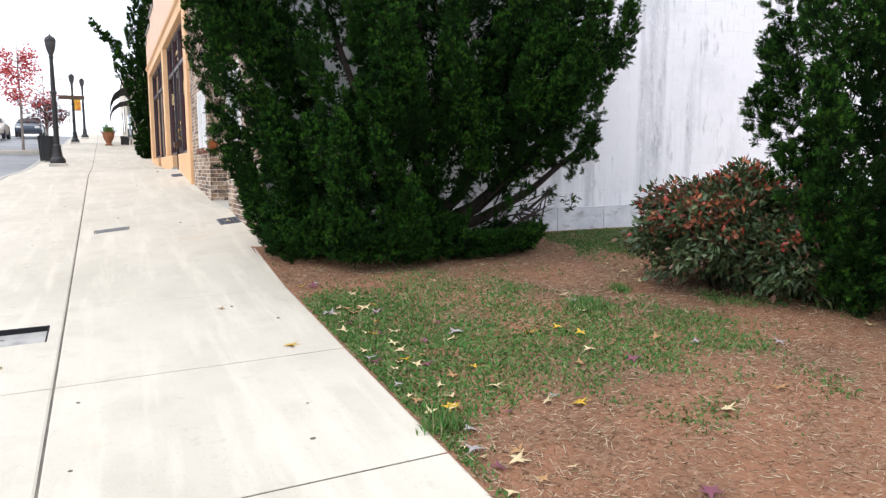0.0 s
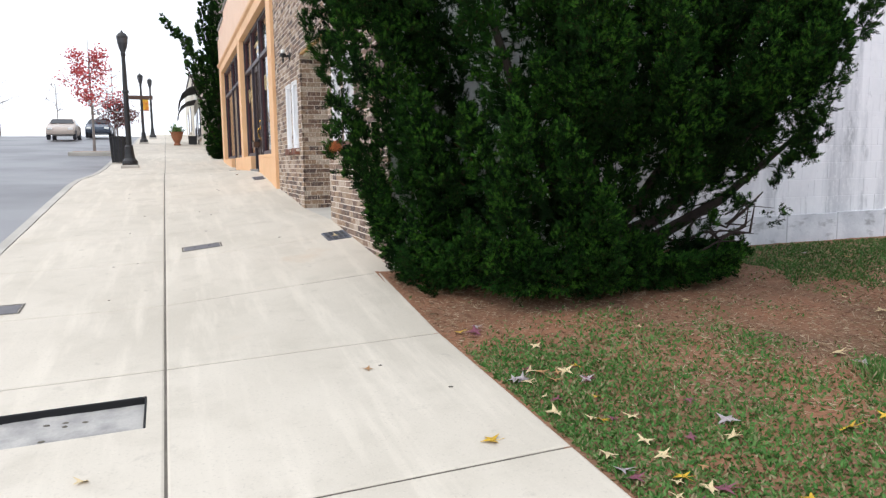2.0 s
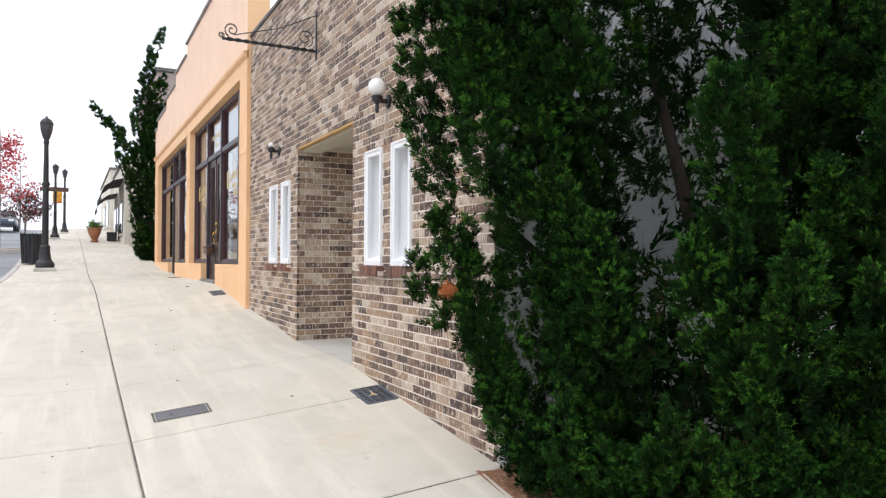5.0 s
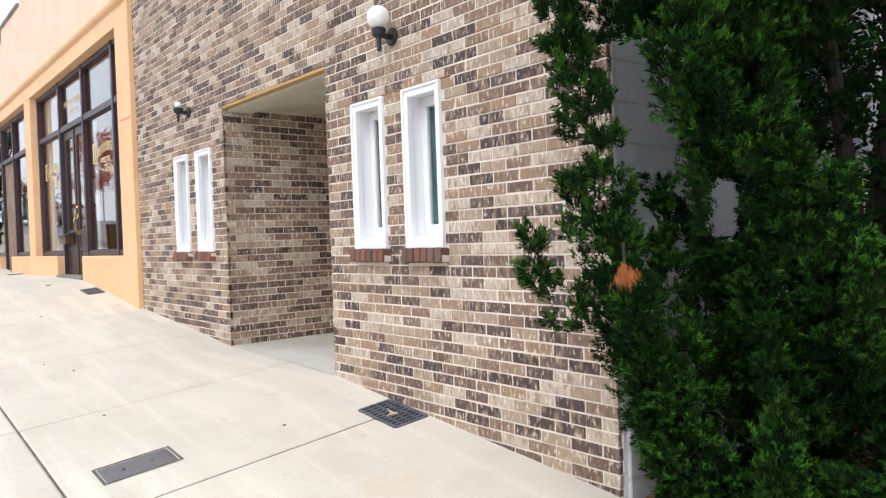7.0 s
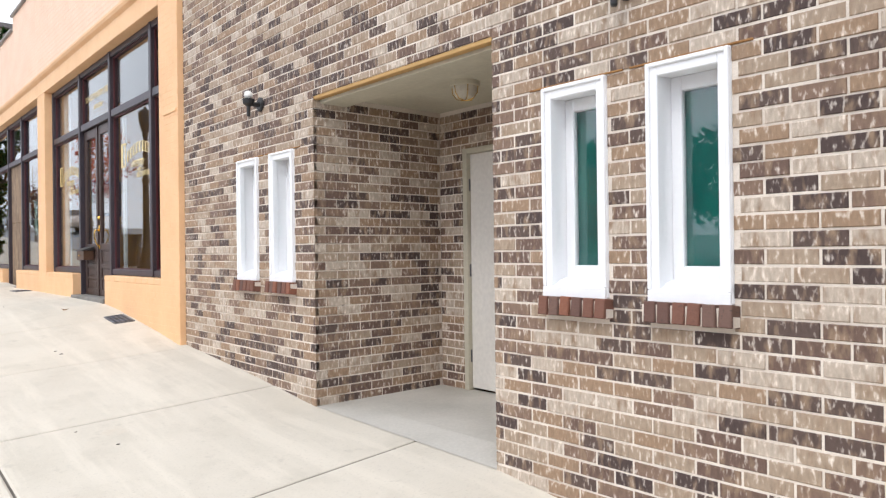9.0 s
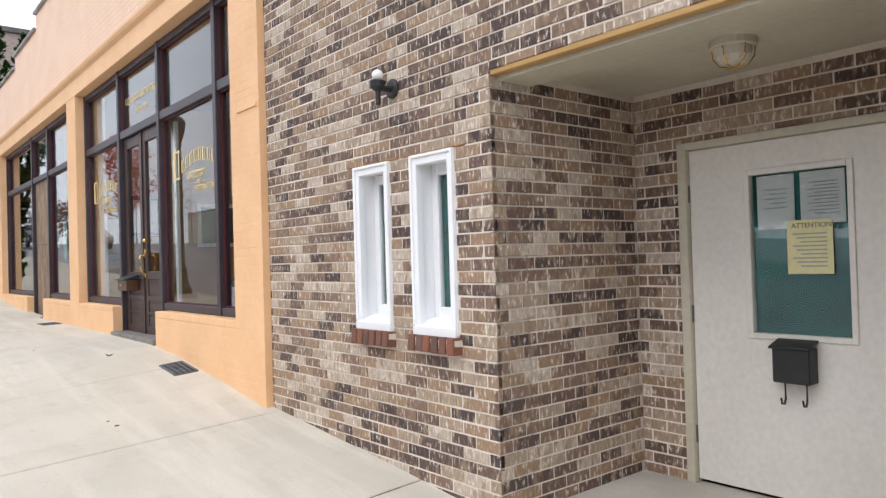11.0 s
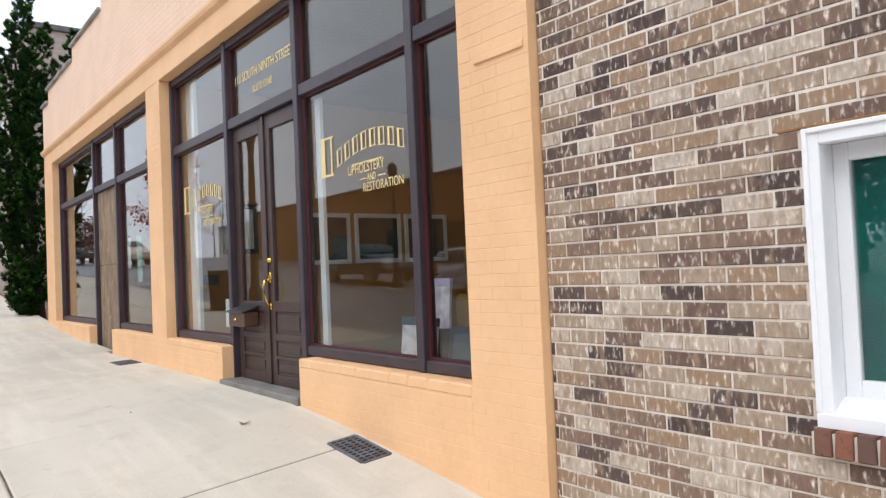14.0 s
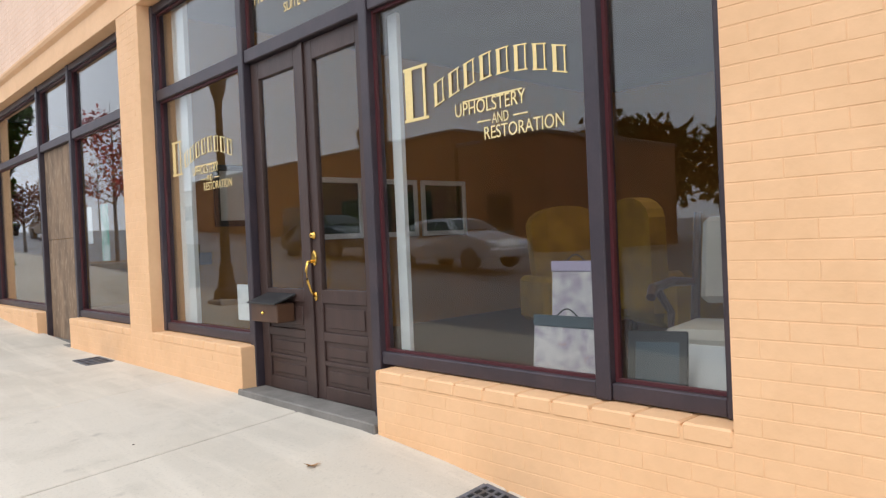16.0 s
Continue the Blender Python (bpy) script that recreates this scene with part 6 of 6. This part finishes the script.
def small_tree(x, y, z, height, spread, seed, leaf_mat, label, leaves=1800, up=0.35):
    ob = thing("street_tree", label, "tree", at=(x, y, z))
    rs, rr = np.random.default_rng(seed), random.Random(seed)
    part("trunk", tube(bmesh.new(), [(0, 0, -0.1), (0.02, 0, height * 0.35), (0, 0.02, height * 0.7), (0.03, 0, height * 0.98)], [0.07, 0.055, 0.035, 0.008], 8), M["pale_bark"], ob)
    tips = []
    for i in range(22):
        a, h = rr.uniform(0, 6.28), height * rr.uniform(0.32, 0.85)
        k = spread * (1.15 - h / height) * rr.uniform(0.8, 1.2)
        p0, p2 = Vector((0, 0, h)), Vector((math.cos(a) * k, math.sin(a) * k, h + k * up + 0.2))
        p1 = (p0 + p2) / 2 + Vector((0, 0, -0.05))
        part("limb", tube(bmesh.new(), [p0, p1, p2], [0.022, 0.014, 0.004], 5), M["pale_bark"], ob)
        tips += [p0.lerp(p2, f) for f in (0.45, 0.6, 0.75, 0.9, 1.0)]
    if leaves:
        base = np.array([tuple(t) for t in tips])
        p = base[rs.integers(0, len(base), leaves)] + rs.normal(size=(leaves, 3)) * 0.16
        part("crown", blades(p, rs.normal(size=(leaves, 3)), rs.uniform(0.08, 0.16, leaves), rs.uniform(0.06, 0.11, leaves), rs, "crown", leaf_mat), None, ob)["kind"] = "stuff"
    return ob


M["pale_bark"] = mat("pale_bark", (0.28, 0.25, 0.23), 0.9, second=(0.2, 0.18, 0.165), scale=8, grain=40, bump=0.2)
M["red_leaf"] = mat("red_maple_leaf", rough=0.6, island=("island", [(0.4, (0.55, 0.07, 0.07)), (0.3, (0.62, 0.15, 0.13)), (0.3, (0.40, 0.04, 0.05))]), bump=0)
M["dark_red_leaf"] = mat("dark_red_leaf", rough=0.6, island=("island", [(0.5, (0.14, 0.03, 0.03)), (0.5, (0.09, 0.03, 0.025))]), bump=0)
small_tree(-2.95, 38.0, road_z(-2.95, 38) + 0.12, 5.0, 1.7, 41, M["red_leaf"], "young maple with bright red autumn leaves", 1500)
small_tree(-2.5, 47.0, road_z(-2.5, 47) + 0.12, 2.6, 1.5, 42, M["dark_red_leaf"], "low young tree with dark red leaves", 1500)
for i, (x, y, h) in enumerate(((-14, 78, 6), (-17, 84, 7), (-20, 80, 6), (-11, 92, 7), (-24, 88, 8), (-4, 70, 6))):
    small_tree(x, y, road_z(x, y), h, 2.6, 50 + i, M["dark_red_leaf"], "bare branched autumn tree far up the street", 120)
isl = thing("tree_island", "kerbed planting island in the street", "island", M["kerb"], boxed(-3.9, KERB_X - 0.16, 36.8, 39.2, 2.2, 2.6, bevel=0.04))
isl.location.z = road_z(-2.9, 38) + 0.12 - 2.6
part("mulch", boxed(-3.75, KERB_X - 0.3, 36.95, 39.05, 2.5, 2.62, bevel=0.02), M["soil"], isl)


def car(x, y, turn, paint, label, z=None):
    ob = thing("parked_car", label, "car", at=(x, y, road_z(x, y) if z is None else z))
    ob.rotation_euler = (0, 0, radians(turn))
    prof = [(-2.05, 0.35), (-2.1, 0.62), (-2.0, 0.86), (-1.75, 0.93), (-1.15, 1.38), (-0.55, 1.47), (0.25, 1.45), (0.95, 1.05), (1.25, 0.95), (1.95, 0.78), (2.1, 0.58), (2.08, 0.32)]
    bm = bmesh.new()
    rows = []
    for s in (-1, 1):
        rows.append([bm.verts.new((px, s * (0.84 if pz < 1.0 else 0.84 - (pz - 1.0) * 0.5), pz)) for px, pz in prof])
    bm.faces.new(rows[0])
    bm.faces.new(list(reversed(rows[1])))
    for i in range(len(prof)):
        j = (i + 1) % len(prof)
        bm.faces.new((rows[0][i], rows[1][i], rows[1][j], rows[0][j]))
    bmesh.ops.recalc_face_normals(bm, faces=bm.faces[:])
    bmesh.ops.bevel(bm, geom=bm.edges[:], offset=0.05, segments=2, affect="EDGES")
    part("body", bm, paint, ob, smooth=False)
    for s in (-1, 1):
        for a, b in (((-1.05, 0.98), (-0.1, 1.36)), ((-0.05, 0.98), (0.62, 1.36))):
            bm = bmesh.new()
            yo = 0.86
            quad = [(a[0], yo, a[1]), (b[0] if b[0] < 0 else b[0] + 0.12, yo, a[1]), (b[0] - (0.12 if b[0] > 0 else 0.0) - (0.2 if b[0] > 0 else 0), yo - 0.165, b[1]), (a[0] + (0.35 if a[0] < -1 else 0), yo - 0.165, b[1])]
            bm.faces.new([bm.verts.new((q[0], s * q[1], q[2])) for q in quad])
            part("side_window", bm, M["car_glass"], ob)
    for px0, pz0, px1, pz1 in ((0.40, 1.40, 0.90, 1.11), (-1.20, 1.38, -1.68, 1.0)):
        bm = bmesh.new()
        off = 0.035 if px0 > 0 else -0.035
        bm.faces.new([bm.verts.new(q) for q in ((px0 + off, -0.58, pz0), (px0 + off, 0.58, pz0), (px1 + off, 0.74, pz1), (px1 + off, -0.74, pz1))])
        part("windscreen", bm, M["car_glass"], ob)
    for px in (-1.3, 1.32):
        for s in (-1, 1):
            w = part("wheel", lathe(bmesh.new(), [(0.20, -0.1), (0.30, -0.1), (0.315, -0.06), (0.315, 0.06), (0.30, 0.1), (0.20, 0.1)], 20), M["ink"], ob)
            w.matrix_basis = pose(px, s * 0.78, 0.315, 90, 0, 0)
            part("rim", lathe(bmesh.new(), [(0.19, -0.105), (0.05, -0.12), (0.05, 0.12), (0.19, 0.105)], 14), M["plate"], w)
    for s in (-1, 1):
        part("headlight", boxed(1.93, 2.10, s * 0.6 - 0.16, s * 0.6 + 0.16, 0.62, 0.76, bevel=0.03), M["opal"], ob)
        part("taillight", boxed(-2.12, -1.96, s * 0.65 - 0.12, s * 0.65 + 0.12, 0.70, 0.86, bevel=0.02), M["red_stop"], ob)
    return ob


M["car_glass"] = mat("dark_car_glass", (0.02, 0.022, 0.025), 0.08, grain=10, bump=0)
M["silver"] = mat("silver_car_paint", (0.62, 0.63, 0.65), 0.25, 0.4, grain=90, bump=0)
M["dark_car"] = mat("grey_blue_car_paint", (0.06, 0.075, 0.10), 0.25, 0.4, grain=90, bump=0)
M["gold_car"] = mat("beige_car_paint", (0.50, 0.42, 0.36), 0.3, 0.3, grain=90, bump=0)
car(-9.6, 29.9, -90, M["silver"], "silver saloon car parked across the street")
car(-9.6, 36.2, -90, M["dark_car"], "dark blue grey car parked across the street")
car(-6.4, 57.5, -90, M["gold_car"], "beige car parked far up the street")
car(-4.6, 63.0, -90, M["dark_car"], "dark car parked far up the street")

# ---- buildings up the street and opposite ----


def shop_block(name, label, x0, x1, y0, y1, z0, z1, wall_mat, openings, side=1):
    """A building with its wall, roof edge and windows on the face towards the street. openings: (y0, y1, z0, z1)."""
    ob = thing(name, label, "building")
    bm = boxed(x0, x1, y0, y1, z0, z1)
    part("wall", bm, wall_mat, ob)
    part("roof", boxed(x0 - 0.08, x1 + 0.08, y0 - 0.08, y1 + 0.08, z1, z1 + 0.16, bevel=0.02), M["tile"], ob)
    fx = x0 if side > 0 else x1
    for a, b, c, d in openings:
        w = part("window", boxed(fx - 0.03, fx + 0.03, a, b, c, d), M["dark"], ob)
        part("pane", boxed(fx - 0.045 if side > 0 else fx + 0.031, fx - 0.031 if side > 0 else fx + 0.045, a + 0.07, b - 0.07, c + 0.07, d - 0.07), M["car_glass"], w)
        part("sill", boxed(fx - 0.10, fx + 0.10, a - 0.05, b + 0.05, c - 0.10, c - 0.005, bevel=0.01), M["kerb"], w)
    return ob


M["cream_wall"] = mat("cream_stucco", (0.66, 0.62, 0.53), 0.85, second=(0.58, 0.54, 0.46), scale=1.2, grain=30, bump=0.2)
M["far_brick"] = mat("far_brick", (0.42, 0.35, 0.31), 0.9, second=(0.34, 0.27, 0.23), scale=6, grain=16, stretch=(1, 1, 3), bump=0.2)
M["orange_brick"] = mat("orange_brick", (0.33, 0.14, 0.07), 0.9, second=(0.27, 0.11, 0.055), scale=3, grain=14, stretch=(1, 1, 3), bump=0.2)
M["awning"] = mat("black_canvas", (0.012, 0.012, 0.014), 0.8, grain=40, bump=0.1)
shop_block("shop_building", "tall pale brick building beyond the shops", 2.4, 12, 33.5, 42, 1.5, 9.2, M["far_brick"], ((35, 36.5, 6.0, 7.8), (38, 39.5, 6.0, 7.8)))
shop_block("shop_building", "low cream stuccoed shop building up the street", 1.85, 12, 42.1, 52, 2.0, 6.9, M["cream_wall"], ((43, 45.2, 3.4, 5.0), (46.4, 47.4, 3.0, 5.0), (48.2, 51, 3.5, 5.0)))
shop_block("shop_building", "cream shop building at the top of the street", 1.9, 12, 58, 75, 3.0, 8.2, M["cream_wall"], ((59, 62, 4.4, 6.2), (65, 68, 4.4, 6.2)))
aw = thing("awning", "black scalloped canvas awning over the shop", "awning")
for a, b, zz in ((42.4, 47.0, 5.2), (47.6, 51.2, 4.9)):
    bm = bmesh.new()
    prof = [(1.85, zz + 0.85), (1.35, zz + 0.72), (0.98, zz + 0.42), (0.8, zz), (0.8, zz - 0.22), (0.84, zz - 0.22), (0.84, zz), (1.02, zz + 0.4), (1.37, zz + 0.69), (1.85, zz + 0.80)]
    ra, rb = [[bm.verts.new((x, y, z)) for x, z in prof] for y in (a, b)]
    for i in range(len(prof)):
        j = (i + 1) % len(prof)
        bm.faces.new((ra[i], ra[j], rb[j], rb[i]))
    bm.faces.new(list(reversed(ra)))
    bm.faces.new(rb)
    bmesh.ops.recalc_face_normals(bm, faces=bm.faces[:])
    part("canopy", bm, M["awning"], aw)
pot = thing("planter", "terracotta planter with a small green plant", "planter", at=(0.62, 44.0, walk_z(0.62, 44)))
M["terracotta"] = mat("terracotta", (0.33, 0.13, 0.065), 0.85, second=(0.26, 0.10, 0.05), scale=6, grain=40, bump=0.2)
part("pot", lathe(bmesh.new(), [(0.16, 0), (0.2, 0.04), (0.12, 0.12), (0.27, 0.42), (0.31, 0.62), (0.35, 0.66), (0.35, 0.72), (0.29, 0.72), (0.28, 0.66)], 18), M["terracotta"], pot)
rp = np.random.default_rng(2)
part("plant", blades(rp.normal(size=(260, 3)) * np.array([0.12, 0.12, 0.08]) + np.array([0, 0, 0.76]), rp.normal(size=(260, 3)) + np.array([0, 0, 0.9]), rp.uniform(0.15, 0.4, 260), rp.uniform(0.03, 0.06, 260), rp, "plant", M["grass"]), None, pot)["kind"] = "stuff"
bench = thing("bench", "black metal bench against the shop wall", "bench", at=(1.5, 46.2, walk_z(1.5, 46.2)))
part("seat", boxed(-0.25, 0.2, -0.7, 0.7, 0.40, 0.45, bevel=0.01), M["black"], bench)
part("backrest", boxed(0.18, 0.24, -0.7, 0.7, 0.45, 0.9, bevel=0.01), M["black"], bench)
for y in (-0.62, 0.62):
    part("leg", boxed(-0.22, 0.2, y - 0.03, y + 0.03, -0.05, 0.40, bevel=0.005), M["black"], bench)
sg = thing("street_sign", "brown street name sign beside a lamp", "sign", at=(-1.2, 49.55, walk_z(-1.2, 49.7)))
part("blade", boxed(-0.75, 0.65, -0.02, 0.02, 2.62, 2.86, bevel=0.005), M["walnut"], sg)
part("clamp", boxed(-0.1, 0.1, 0.0, 0.1, 2.68, 2.8), M["black"], sg)
bn = thing("banner", "yellow and red banner hanging from a lamp", "banner", at=(-0.8, 57.0, walk_z(-0.8, 57)))
M["yellow_cloth"] = mat("yellow_banner", (0.70, 0.42, 0.03), 0.8, second=(0.55, 0.10, 0.03), scale=3, grain=20, bump=0)
part("cloth", boxed(-0.68, -0.14, -0.01, 0.01, 1.95, 2.95, bevel=0.003), M["yellow_cloth"], bn)
for z in (1.95, 2.95):
    part("rod", boxed(-0.72, -0.05, -0.012, 0.012, z - 0.012, z + 0.012), M["black"], bn)
shop_block("brick_building", "long orange brick building across the street", -27, -17, 37.4, 64, 0.5, 7.4, M["orange_brick"], tuple((y, y + 2.0, 3.2, 5.0) for y in (39, 44, 50)), side=-1)
shop_block("brick_building", "lower orange brick wing across the street", -27, -17.02, 32.5, 37.2, 0.5, 6.7, M["orange_brick"], ((34.2, 35.6, 3.0, 4.6),), side=-1)
shop_block("brick_building", "low brick building across the street", -26, -18, -6, 14, -1, 4.6, M["orange_brick"], tuple((y, y + 1.8, 1.4, 3.0) for y in (-3, 2, 7)), side=-1)
shop_block("distant_building", "low pale building far down the street", -40, -28, 85, 100, 4, 9, M["cream_wall"], ((88, 91, 6, 7.5),), side=-1)
rt = np.random.default_rng(88)
for i in range(13):
    x, y, h = -29 - 3 * rt.random(), -8 + i * 3.9, rt.uniform(6.0, 7.5)
    t = thing("roadside_tree", "dark evergreen tree across the street", "tree", group="trees across the street", at=(x, y, road_z(x, y)))
    part("trunk", tube(bmesh.new(), [(0, 0, -0.2), (0.05, 0, h * 0.5), (0, 0, h * 0.9)], [0.2, 0.14, 0.04], 7), M["bark"], t)
    n = 1500
    d = rt.normal(size=(n, 3))
    d /= np.linalg.norm(d, axis=1, keepdims=True)
    p = d * rt.uniform(0.5, 1, (n, 1)) * np.array([2.2, 2.4, h * 0.36]) * (1 + 0.2 * np.sin(d[:, :1] * 6 + i)) + np.array([0, 0, h * 0.62])
    part("crown", blades(p, d + rt.normal(size=(n, 3)) * 0.6, rt.uniform(0.3, 0.6, n), rt.uniform(0.2, 0.4, n), rt, "crown", M["green"]), None, t)["kind"] = "stuff"

# ---- single bricks of the nearest stretch ----
one = brick_mesh([(0, PITCH - GAP, 0, COURSE - GAP)], lambda u, v, d: (d, u, v), 1)
one.materials.append(M["brick"])
rb = random.Random(5)
for u0, u1, v0, v1 in chosen:
    o = part("brick", one, None, wall_front)
    o.matrix_basis = pose(FACE + rb.uniform(-0.002, 0.002), u0, v0)

for taken, parent, place, w, h, material, name, chamfer, deep in QUEUE:
    zero = Vector(place(0, 0, 0))
    me = brick_mesh([(0, w, 0, h)], lambda u, v, d: tuple(Vector(place(u, v, d)) - zero), 1, chamfer, deep, 0.0)
    me.materials.append(M[material])
    for u0, u1, v0, v1 in taken:
        o = part(name, me, None, parent)
        o.location = Vector(place(u0, v0, 0))
